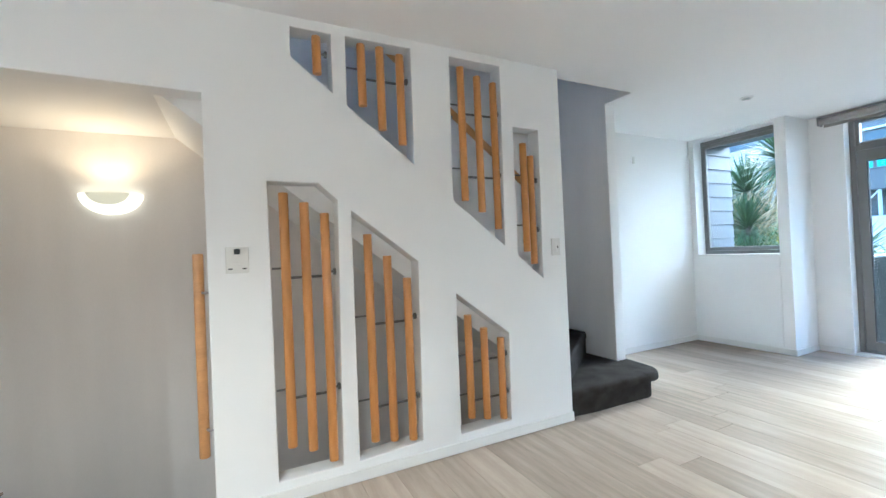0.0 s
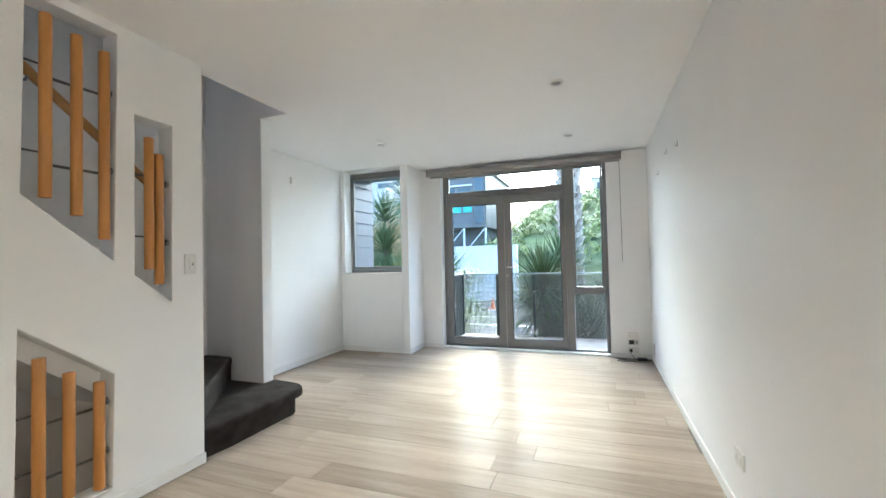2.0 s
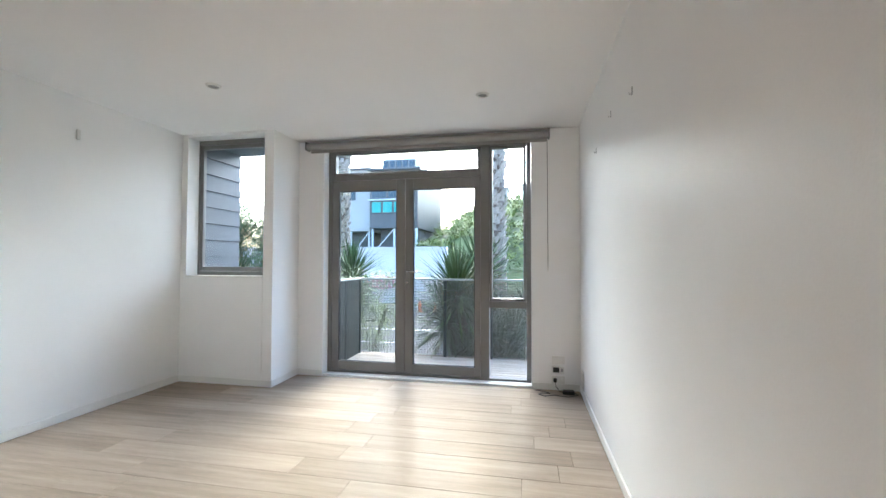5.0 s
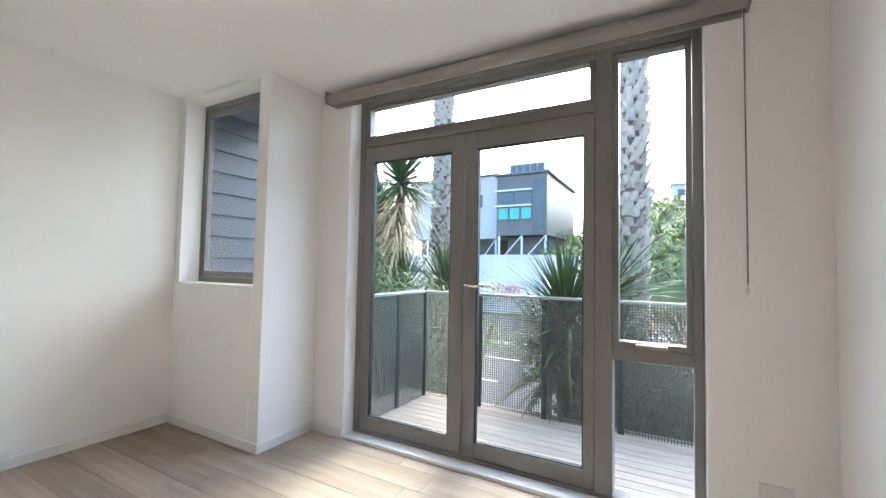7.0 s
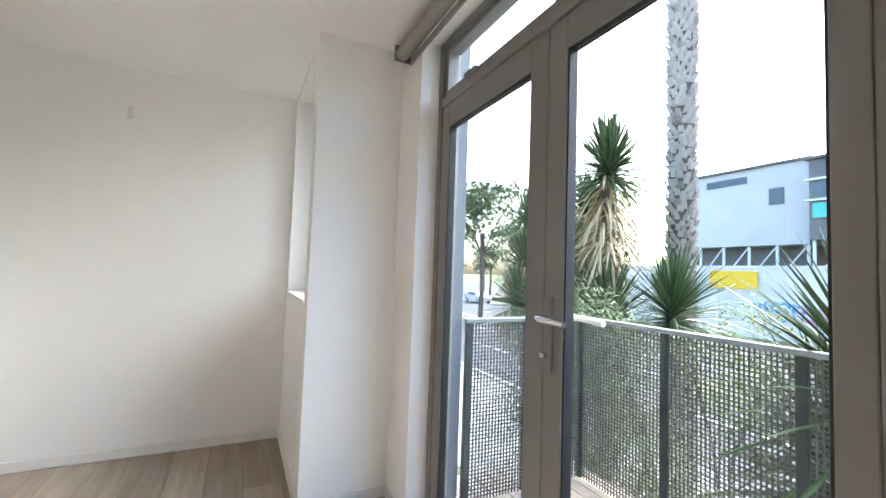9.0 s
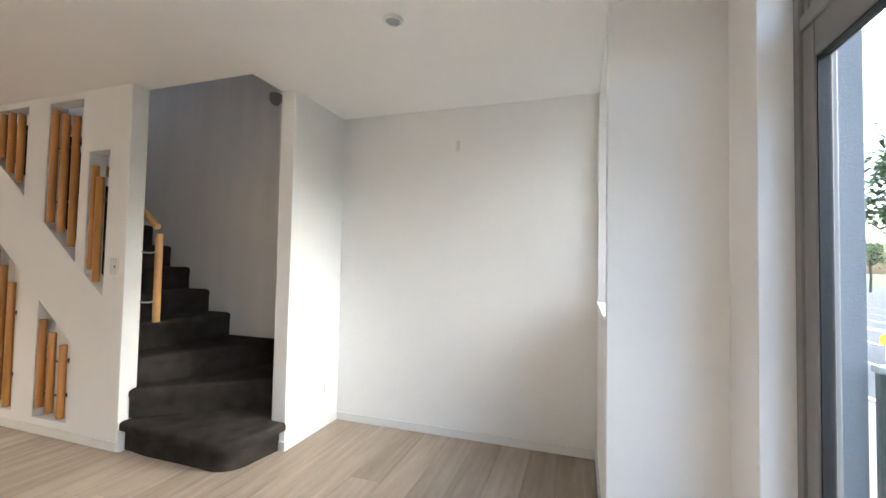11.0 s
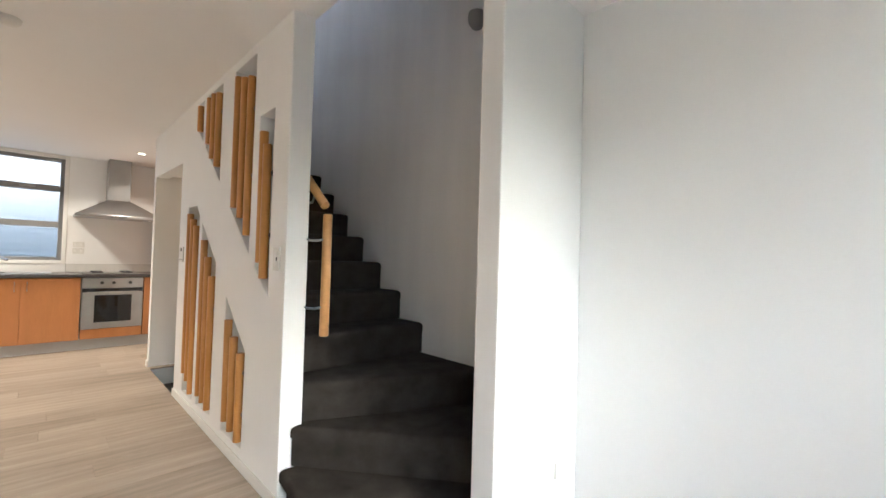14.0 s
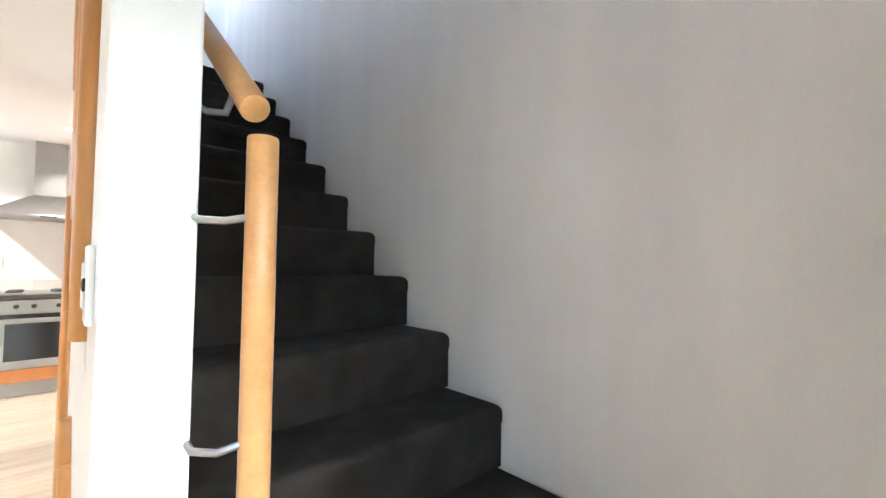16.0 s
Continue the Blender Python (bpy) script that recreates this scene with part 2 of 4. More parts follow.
def slab(name, outline, holes, thick, axis, at, material, bev=0.004, parent=None):
    """A wall or ceiling of the given outline with holes through it. axis x: outline in (y, z), thickness from at downwards in x; y: in (x, z), from at upwards in y; z: in (x, y), from at upwards."""
    cu = bpy.data.curves.new(name, "CURVE")
    cu.dimensions, cu.fill_mode, cu.extrude = "2D", "BOTH", thick / 2 - bev
    cu.bevel_depth, cu.bevel_resolution, cu.offset = bev, 1, -bev
    for loop in (outline, *holes):
        sp = cu.splines.new("POLY")
        sp.points.add(len(loop) - 1)
        for q, (u, v) in zip(sp.points, loop):
            q.co = (u, v, 0, 1)
        sp.use_cyclic_u = True
    tmp = new("tmp", cu)
    bpy.context.view_layer.update()
    me = bpy.data.meshes.new_from_object(tmp.evaluated_get(bpy.context.evaluated_depsgraph_get()))
    bpy.data.objects.remove(tmp)
    if axis == "x":
        m = Matrix(((0, 0, 1, at - thick / 2), (1, 0, 0, 0), (0, 1, 0, 0), (0, 0, 0, 1)))
    elif axis == "y":
        m = Matrix(((1, 0, 0, 0), (0, 0, -1, at + thick / 2), (0, 1, 0, 0), (0, 0, 0, 1)))
    else:
        m = Matrix.Translation((0, 0, at + thick / 2))
    me.transform(m)
    me.materials.clear()
    me.materials.append(M[material])
    for p in me.polygons:
        p.material_index = 0
    me.name = name
    me.shade_flat()
    ob = new(name, me)
    if parent:
        ob.parent = parent
    return ob


def rect(a, b, c, d):
    return [(a, c), (b, c), (b, d), (a, d)]


def structure(ob, label, category):
    return tagged(ob, label, category, kind="structure")


CEIL = 2.43
RISE = 0.1975

# ---- the shell ----
SLOTS = [
    [(0.525, 2.378), (0.729, 2.378), (0.729, 2.064), (0.522, 2.228)],
    [(0.807, 2.382), (1.184, 2.382), (1.179, 1.711), (0.804, 2.007)],
    [(1.437, 2.379), (1.800, 2.379), (1.783, 1.223), (1.424, 1.508)],
    [(1.884, 1.993), (2.090, 1.993), (2.080, 0.995), (1.884, 1.147)],
    [(0.390, 1.582), (0.634, 1.582), (0.731, 1.493), (0.705, 0.104), (0.393, 0.104)],
    [(0.802, 1.440), (1.176, 1.150), (1.162, 0.126), (0.796, 0.102)],
    [(1.416, 0.943), (1.784, 0.662), (1.772, 0.112), (1.408, 0.104)],
]
sw = slab("wall_stair_screen", [(0.12, -2.6), (2.283, -2.6), (2.283, 4.9), (-1.12, 4.9), (-1.12, 2.005), (0.12, 1.985)], SLOTS, 0.115, "x", 0.0, "wall", 0.005)
structure(sw, "white plastered stair wall with seven slanted slots", "wall")
structure(slab("wall_east", rect(-3.2, 5.9, -0.2, 2.6), [], 0.15, "x", 2.98, "wall"), "plain white painted party wall", "wall")
structure(slab("wall_alcove", rect(3.281, 5.46, -0.2, 2.6), [], 0.15, "x", -1.01, "wall"), "plain white painted alcove wall", "wall")
structure(slab("wall_stub", rect(-1.03, -0.392, -0.2, 4.9), [], 0.108, "y", 3.172, "wall", 0.005), "short white wall between stairs and alcove", "wall")
af = bm_box(-1.008, -0.945, 5.245, 5.455, -0.2, 2.6)
bm_box(-0.945, -0.104, 5.245, 5.455, -0.2, 1.03, bm=af)
bm_box(-0.945, -0.104, 5.245, 5.455, 2.405, 2.6, bm=af)
structure(part("wall_alcove_front", af, "wall"), "white alcove wall with a deep window opening", "wall")
structure(slab("wall_return", rect(5.245, 5.76, -0.2, 2.6), [], 0.102, "x", 0.0, "wall"), "short white return wall beside the balcony doors", "wall")
structure(slab("wall_north", rect(0.0, 2.83, -0.3, 2.6), [rect(0.285, 2.392, -0.31 + 0.32, 2.37)], 0.20, "y", 5.70, "wall", 0.003), "white front wall round the balcony doors", "wall")
structure(slab("wall_stairwell", rect(-1.12, 3.172, -2.6, 4.9), [], 0.12, "x", -1.03, "stairwall"), "grey painted stairwell wall with faint scuffs", "wall")
structure(slab("wall_stairwell_end", [(-1.03, -0.1), (-0.394, -0.1), (-0.394, 2.432), (-0.118, 2.432), (-0.118, 4.9), (-1.03, 4.9)], [], 0.004, "y", 3.168, "stairwall", 0.0005), "grey painted end wall of the stairwell", "wall")
structure(slab("wall_pier", rect(-1.03, 0.0, -2.6, 2.6), [], 0.10, "y", -1.12, "wall", 0.005), "white wall end beside the stairs down", "wall")
structure(slab("wall_kitchen_side", rect(-3.2, -1.12, -0.2, 2.6), [], 0.12, "x", -0.90, "wall"), "white kitchen side wall", "wall")
structure(slab("wall_south", rect(-0.9, 2.83, -0.2, 2.6), [rect(0.66, 2.45, 1.06, 2.385)], 0.18, "y", -3.23, "wall"), "white kitchen wall with a wide window", "wall")
structure(slab("ceiling", [(-1.03, 3.172), (-0.118, 3.172), (-0.118, -1.05), (-0.95, -1.05), (-0.95, -3.2), (2.85, -3.2), (2.85, 5.85), (-1.03, 5.85)], [], 0.12, "z", CEIL, "ceil", 0.001), "flat white painted plasterboard ceiling", "ceiling")
structure(part("ceiling_lobby", bm_box(-1.03, -0.115, -1.02, 0.12, 2.03, 2.11), "ceil"), "low white ceiling over the stairs down", "ceiling")
# The hole is added and unseen: it lets sky light in for an upstairs window.
structure(slab("ceiling_upper", rect(-1.2, 0.1, -1.3, 3.4), [rect(-0.85, -0.35, -0.8, 0.2)], 0.1, "z", 4.9, "ceil"), "white upper stairwell ceiling with an added opening for daylight", "ceiling")
structure(part("wall_upper_side", bm_box(-0.116, -0.02, 2.284, 3.30, 2.552, 4.9), "stairwall"), "grey wall of the upper stairwell", "wall")
structure(part("wall_upper", bm_box(-1.03, -0.115, -1.2, -1.12, 2.6, 4.9), "stairwall"), "grey wall closing the upper stairwell", "wall")

# baseboards
base = thing("baseboard", "low white painted skirting boards round the room", "skirting", kind="structure")
for x0, x1, y0, y1 in ((0.0, 0.012, 0.12, 2.285), (2.818, 2.83, -3.0, 5.70), (-1.01, -0.998, 3.28, 5.245), (-0.998, -0.392, 3.28, 3.292), (-0.998, 0.0, 5.233, 5.245), (0.0, 0.012, 5.233, 5.70), (0.012, 0.285, 5.688, 5.70), (2.392, 2.818, 5.688, 5.70), (0.0, 0.012, -1.12, -1.02), (-0.9, 0.0, -1.132, -1.12), (-0.392, -0.380, 3.172, 3.292)):
    part("baseboard_run", bm_box(x0, x1, y0, y1, 0.0, 0.062, 0.004), "trim", base)

# floor bed
floor = structure(part("floor", bm_prism([(0.0, -3.1), (2.84, -3.1), (2.84, 5.8), (0.0, 5.8), (0.0, 5.3), (-1.02, 5.3), (-1.02, 3.25), (-0.45, 3.25), (-0.45, 2.25), (0, 2.25), (0.0, -1.1), (-0.92, -1.1), (-0.92, -3.1)], -0.25, -0.014), "subfloor"), "greyed oak laminate plank floor with a soft sheen", "floor")
sill = structure(part("trim_door_sill", bm_box(0.285, 2.392, 5.70, 5.80, 0.0, 0.022, 0.004), "trim"), "worn cream timber sill under the balcony doors", "sill")

# ---- balcony doors ----


def pane_box(name, parent, x0, x1, y, z0, z1):
    return part(name, bm_box(x0, x1, y - 0.003, y + 0.003, z0, z1), "glass", parent, "clear glass")


def ring(parent, name, x0, x1, z0, z1, y0, y1, w, wb=None, wt=None, mat="frame", bev=0.004):
    """A rectangular frame of four bars in the xz plane."""
    wb, wt = wb or w, wt or w
    part(name, bm_box(x0, x0 + w, y0, y1, z0, z1, bev), mat, parent)
    part(name, bm_box(x1 - w, x1, y0, y1, z0, z1, bev), mat, parent)
    part(name, bm_box(x0 + w, x1 - w, y0 + 0.002, y1 - 0.002, z0, z0 + wb, bev), mat, parent)
    part(name, bm_box(x0 + w, x1 - w, y0 + 0.002, y1 - 0.002, z1 - wt, z1, bev), mat, parent)


Y0 = 5.80
dw = thing("window_1", "taupe aluminium door frame with transom and side light", "door frame", kind="structure")
ring(dw, "frame_bar", 0.287, 2.390, 0.012, 2.368, Y0, Y0 + 0.10, 0.042, 0.03, 0.045)
part("mullion", bm_box(1.905, 1.990, Y0 - 0.004, Y0 + 0.10, 0.042, 2.323, 0.004), "frame", dw)
part("transom_bar", bm_box(0.329, 1.905, Y0 + 0.001, Y0 + 0.10, 2.028, 2.075, 0.004), "frame", dw)
part("side_bar", bm_box(1.990, 2.348, Y0 + 0.001, Y0 + 0.10, 0.725, 0.790, 0.004), "frame", dw)
ring(dw, "transom_sash", 0.331, 1.903, 2.077, 2.321, Y0 + 0.012, Y0 + 0.075, 0.032, None, 0.018)
pane_box("pane", dw, 0.363, 1.871, Y0 + 0.045, 2.109, 2.303)
ring(dw, "side_sash", 1.991, 2.346, 0.792, 2.321, Y0 + 0.012, Y0 + 0.075, 0.028)
pane_box("pane", dw, 2.019, 2.318, Y0 + 0.045, 0.82, 2.293)
pane_box("pane", dw, 1.992, 2.346, Y0 + 0.045, 0.044, 0.724)
for cx, cz in ((0.62, 2.088), (1.55, 2.088)):
    part("stay_catch", bm_box(cx - 0.05, cx + 0.05, Y0 - 0.012, Y0 + 0.014, cz - 0.012, cz + 0.012, 0.004), "frame", dw, "small taupe window catch")
part("stay_catch", bm_box(2.10, 2.24, Y0 - 0.012, Y0 + 0.014, 0.797, 0.815, 0.004), "steel", dw, "steel window stay")


def balcony_door(name, x0, x1, gl, gr):
    d = thing(name, "closed taupe aluminium glazed balcony door", "door", "pair of balcony doors", "structure")
    y0, y1 = Y0 + 0.006, Y0 + 0.052
    part("stile", bm_box(x0, gl, y0, y1, 0.046, 2.024, 0.004), "frame", d)
    part("stile", bm_box(gr, x1, y0, y1, 0.046, 2.024, 0.004), "frame", d)
    part("rail_bottom", bm_box(gl, gr, y0 + 0.001, y1, 0.046, 0.135, 0.003), "frame", d)
    part("rail_top", bm_box(gl, gr, y0 + 0.001, y1, 1.915, 2.024, 0.003), "frame", d)
    ring(d, "glazing_seal", gl, gr, 0.135, 1.915, y0 + 0.006, y1 - 0.006, 0.006, mat="seal", bev=0.0)
    pane_box("pane", d, gl + 0.006, gr - 0.006, (y0 + y1) / 2, 0.141, 1.909)
    return d


d1 = balcony_door("door_1", 0.333, 1.128, 0.405, 1.035)
d2 = balcony_door("door_2", 1.134, 1.902, 1.215, 1.845)
hb = part("handle_plate", bm_box(1.146, 1.178, Y0 - 0.008, Y0 + 0.006, 0.91, 1.14, 0.004), "frame", d2, "narrow handle plate")
part("lever", bm_tube([(1.162, Y0 - 0.004, 1.075), (1.162, Y0 - 0.042, 1.075), (1.170, Y0 - 0.052, 1.075), (1.19, Y0 - 0.056, 1.075), (1.285, Y0 - 0.05, 1.07)], 0.010, 10), "chrome", hb, "silver lever handle", True)
part("outer_lever", bm_tube([(1.162, Y0 + 0.05, 1.075), (1.162, Y0 + 0.095, 1.075), (1.172, Y0 + 0.105, 1.075), (1.19, Y0 + 0.108, 1.075), (1.285, Y0 + 0.10, 1.07)], 0.010, 10), "plastic", hb, "pale outside lever handle", True)
part("lock_turn", bm_box(1.152, 1.172, Y0 - 0.028, Y0 - 0.006, 0.955, 0.97, 0.003), "chrome", hb, "small chrome lock")

bl = thing("roller_blind", "rolled-up grey fabric roller blind above the doors", "blind")
part("roll", bm_rod((0.125, 5.655, 2.364), (2.545, 5.655, 2.364), 0.037, n=24), "blind", bl, "", True)
part("bottom_bar", bm_box(0.135, 2.535, 5.69, 5.699, 2.305, 2.34, 0.003), "blind", bl)
for bx in (0.110, 2.545):
    part("bracket", bm_box(bx, bx + 0.015, 5.61, 5.70, 2.322, 2.408, 0.004), "frame", bl)
part("pull_chain", bm_tube([(2.537, 5.66, 2.36), (2.539, 5.665, 1.8), (2.541, 5.665, 1.13)], 0.0035, 6), "frame", bl, "thin hanging pull chain")
part("chain_weight", bm_rod((2.541, 5.665, 1.09), (2.541, 5.665, 1.135), 0.006, n=8), "plastic", bl)

# ---- alcove window ----
aw = thing("window_2", "taupe aluminium alcove window", "window", kind="structure")
ring(aw, "frame_bar", -0.985, -0.065, 1.03, 2.405, 5.39, 5.455, 0.045)
ring(aw, "sash", -0.938, -0.112, 1.078, 2.357, 5.40, 5.44, 0.04)
pane_box("pane", aw, -0.898, -0.152, 5.42, 1.118, 2.317)
part("window_sill", bm_box(-0.945, -0.105, 5.235, 5.39, 1.018, 1.036, 0.003), "trim", aw)

# ---- staircase ----
st = thing("staircase", "winding staircase in charcoal cut-pile carpet", "stairs", kind="structure")


def arc(cx, cy, r, a0, a1, n=8):
    return [(cx + r * math.cos(radians(a0 + (a1 - a0) * i / n)), cy + r * math.sin(radians(a0 + (a1 - a0) * i / n))) for i in range(n + 1)]


def carpet_step(k, tread, riser):
    """Tread slab with a rounded nosing over a set-back riser block."""
    z = RISE * k
    part("tread", bm_prism(tread, z - 0.06, z, 0.028, 4), "carpet", st, "", True)
    part("riser", bm_prism(riser, z - RISE - 0.002, z - 0.04), "carpet", st)


t1 = [(-0.115, 2.292), (-0.005, 2.292), (0.022, 2.5)] + [(0.02, 2.95)] + arc(-0.16, 3.07, 0.19, 5, 80, 7) + [(-0.388, 3.29), (-0.388, 3.165), (-1.03, 3.165), (-1.03, 2.1), (-0.12, 2.1)]
r1 = [(-0.115, 2.292), (-0.045, 2.292), (-0.02, 2.5), (-0.02, 2.95)] + arc(-0.17, 3.05, 0.155, 5, 80, 7) + [(-0.388, 3.24), (-0.388, 3.165), (-1.03, 3.165), (-1.03, 2.1), (-0.12, 2.1)]
carpet_step(1, t1, r1)
carpet_step(2, [(-0.118, 2.292), (-0.05, 2.30), (-0.74, 3.168), (-1.028, 3.168), (-1.028, 2.1), (-0.12, 2.1)], [(-0.118, 2.292), (-0.060, 2.296), (-0.750, 3.168), (-1.028, 3.168), (-1.028, 2.1), (-0.12, 2.1)])
carpet_step(3, [(-0.119, 2.20), (-0.118, 2.30), (-1.029, 2.715), (-1.029, 2.0), (-0.119, 2.0)], [(-0.119, 2.20), (-0.119, 2.291), (-1.029, 2.706), (-1.029, 2.0), (-0.119, 2.0)])
for k in range(4, 14):
    y = 2.14 - (k - 4) * 0.251
    carpet_step(k, [(-0.119, y), (-1.029, y), (-1.029, y - 0.30), (-0.119, y - 0.30)], [(-0.1185, y - 0.004), (-1.0285, y - 0.004), (-1.0285, y - 0.27), (-0.1185, y - 0.27)])
sof = bmesh.new()
for x in (-1.027, -0.118):
    for y, z in ((2.14, 0.27), (-0.15, 2.07), (-0.15, 2.23), (2.14, 0.43)):
        sof.verts.new((x, y, z))
sof.verts.ensure_lookup_table()
v = sof.verts
for q in ((0, 1, 2, 3), (7, 6, 5, 4), (0, 4, 5, 1), (1, 5, 6, 2), (2, 6, 7, 3), (3, 7, 4, 0)):
    sof.faces.new([v[i] for i in q])
part("soffit", sof, "wall", st, "white sloping underside of the stairs")
dn = thing("stairs_down", "lower flight of grey carpeted stairs", "stairs", kind="structure")
for k in range(3):
    part("step", bm_box(-0.345 * (k + 1), -0.345 * k - 0.001, -1.02, 0.12, -2.62 + 0.001 * k, -0.19 * (k + 1) - 0.01, 0.012), "greycarpet", dn)
for k in range(8):
    y = 0.12 + 0.235 * k
    part("step", bm_box(-1.03, -0.118, y, y + 0.26, -2.62, -0.19 * (k + 4) - 0.01, 0.012), "greycarpet", dn)
structure(part("wall_lower_end", bm_box(-1.029, -0.116, 1.95, 1.99, -2.6, 0.45), "stairwall"), "grey wall at the foot of the lower stairs", "wall")

# dowels in the slots
DOWELS = [
    [(0.652, 2.152, 2.348)], [(0.889, 2.012, 2.350), (0.996, 1.889, 2.352), (1.112, 1.816, 2.329)],
    [(1.506, 1.503, 2.322), (1.623, 1.434, 2.283), (1.739, 1.327, 2.257)], [(1.956, 1.175, 1.889), (2.011, 1.092, 1.810)],
    [(0.461, 0.261, 1.526), (0.559, 0.222, 1.479), (0.659, 0.145, 1.425)], [(0.883, 0.189, 1.311), (0.990, 0.169, 1.190), (1.102, 0.148, 1.060)],
    [(1.485, 0.187, 0.809), (1.594, 0.160, 0.720), (1.715, 0.136, 0.644)],
]
for rods, slot in zip(DOWELS, SLOTS):
    g = thing("dowel_screen", "upright varnished timber dowels on steel pins in a wall slot", "screen", "dowel screens in the stair wall")
    lo, hi = max(r[1] for r in rods), min(r[2] for r in rods)
    side = min(p[0] for p in slot), max(p[0] for p in slot)
    for y, z0, z1 in rods:
        part("dowel", bm_rod((0.0, y, z0), (0.0, y, z1), 0.0235, n=20, bev=0.003), "dowel", g, "", True)
    cuts = (0.2, 0.72) if hi - lo > 0.35 else (0.5,)
    ys = [r[0] for r in rods]
    for c in cuts:
        z = lo + (hi - lo) * c
        if len(rods) > 1:
            part("pin", bm_rod((-0.02, ys[0], z), (-0.02, ys[-1], z), 0.007, n=8), "pin", g, "dark steel pin")
            part("pin", bm_rod((-0.02, side[0] + 0.008, z + 0.05), (-0.02, ys[0], z + 0.05), 0.005, n=8), "pin", g, "dark steel pin")
        part("pin", bm_rod((-0.02, ys[-1], z + 0.02), (-0.02, side[1] - 0.024, z + 0.02), 0.006, n=8), "pin", g, "dark steel pin")
        part("pin_plate", bm_rod((-0.02, side[1] - 0.034, z + 0.02), (-0.02, side[1] - 0.022, z + 0.02), 0.018, n=14), "pin", g, "round steel fixing plate")

# handrail and upright grab bars
hr = thing("handrail", "round varnished timber handrail on curved steel brackets", "handrail")
part("rail", bm_rod((-0.180, 2.325, 1.477), (-0.180, 0.10, 3.235), 0.0235, n=20, bev=0.004), "rail", hr, "", True)
for y in (2.20, 1.5, 0.75):
    z = 1.43 + (2.385 - y) * 0.79
    part("bracket", bm_tube([(-0.117, y, z - 0.07), (-0.14, y, z - 0.08), (-0.17, y, z - 0.075), (-0.180, y, z - 0.045), (-0.180, y, z - 0.018)], 0.0065, 8), "steel", hr, "curved steel bracket", True)


def grab_bar(x, y, z0, z1):
    g = thing("grab_bar", "upright round varnished timber grab bar on steel brackets", "grab bar", "grab bars at the stairs")
    part("bar", bm_rod((x, y, z0), (x, y, z1), 0.0235, n=20, bev=0.004), "rail", g, "", True)
    return g


ga = grab_bar(-0.190, 2.335, 0.817, 1.432)
for z in (0.964, 1.305):
    part("bracket", bm_tube([(-0.110, 2.278, z), (-0.112, 2.30, z - 0.006), (-0.14, 2.326, z - 0.008), (-0.175, 2.335, z)], 0.006, 8), "steel", ga, "thin steel bracket", True)
gb = grab_bar(-0.10, 0.075, 0.264, 1.237)
for z in (0.4, 1.05):
    part("bracket", bm_tube([(-0.06, 0.122, z), (-0.065, 0.10, z), (-0.10, 0.08, z)], 0.006, 8), "steel", gb, "thin steel bracket", True)

# ---- fixtures ----


def downlight(x, y, on=False):
    d = thing("downlight", "recessed lit white ceiling downlight" if on else "recessed unlit white ceiling downlight", "downlight", "ceiling downlights")
    part("rim", bm_lathe([(0.036, -0.012), (0.046, -0.008), (0.052, 0.0), (0.036, 0.0), (0.036, -0.012)], (x, y, CEIL)), "trim", d, "", True)
    part("lens", bm_lathe([(0.0, -0.004), (0.035, -0.005), (0.035, -0.001)], (x, y, CEIL)), "lit" if on else "steel", d, "glowing lens" if on else "dull metal reflector", True)


for x, y in ((0.16, 4.27), (2.025, 3.42), (2.025, 4.79)):
    downlight(x, y)
# The fixture at (2.3, -0.6) is added out of view to go with its spot.
for x, y in ((0.0, -2.05), (1.27, -2.05), (2.3, -0.6)):
    downlight(x, y, True)

sm = thing("smoke_alarm", "round white ceiling smoke alarm", "smoke alarm")
part("case", bm_lathe([(0.0, -0.035), (0.035, -0.034), (0.05, -0.022), (0.055, 0.0)], (1.02, 1.09, CEIL)), "plastic", sm, "", True)

pn = thing("pendant_lamp", "small pendant lamp with a conical white shade", "pendant lamp")
part("ceiling_cup", bm_lathe([(0.0, -0.03), (0.05, -0.028), (0.055, 0.0)], (1.333, -1.06, CEIL)), "plastic", pn, "", True)
part("stem", bm_rod((1.333, -1.06, 2.16), (1.333, -1.06, 2.40), 0.006, n=8), "chrome", pn)
part("knuckle", bm_lathe([(0.0, -0.02), (0.018, -0.014), (0.022, 0.0), (0.018, 0.014), (0.0, 0.02)], (1.333, -1.06, 2.15)), "chrome", pn, "chrome joint", True)
part("shade", bm_lathe([(0.02, 0.13), (0.026, 0.13), (0.06, 0.0), (0.054, 0.0), (0.02, 0.125)], (1.325, -1.05, 1.99)), "plastic", pn, "white conical shade", True)

sc = thing("wall_sconce", "lit half-bowl frosted glass wall light", "wall light")
sb = bmesh.new()
N1, N2 = 16, 6
grid = []
for i in range(N1 + 1):
    a = math.pi * i / N1
    rowv = []
    for j in range(N2 + 1):
        e = (math.pi / 2) * j / N2
        rowv.append(sb.verts.new((-1.03 + 0.11 * math.sin(a) * math.cos(e), -0.45 - 0.165 * math.cos(a) * math.cos(e), 1.645 - 0.125 * math.sin(e))))
    grid.append(rowv)
for i in range(N1):
    for j in range(N2):
        sb.faces.new((grid[i][j], grid[i][j + 1], grid[i + 1][j + 1], grid[i + 1][j]))
bmesh.ops.remove_doubles(sb, verts=sb.verts[:], dist=1e-4)
part("bowl", sb, "sconce", sc, "glowing frosted glass bowl", True)
fc = bmesh.new()
strip = []
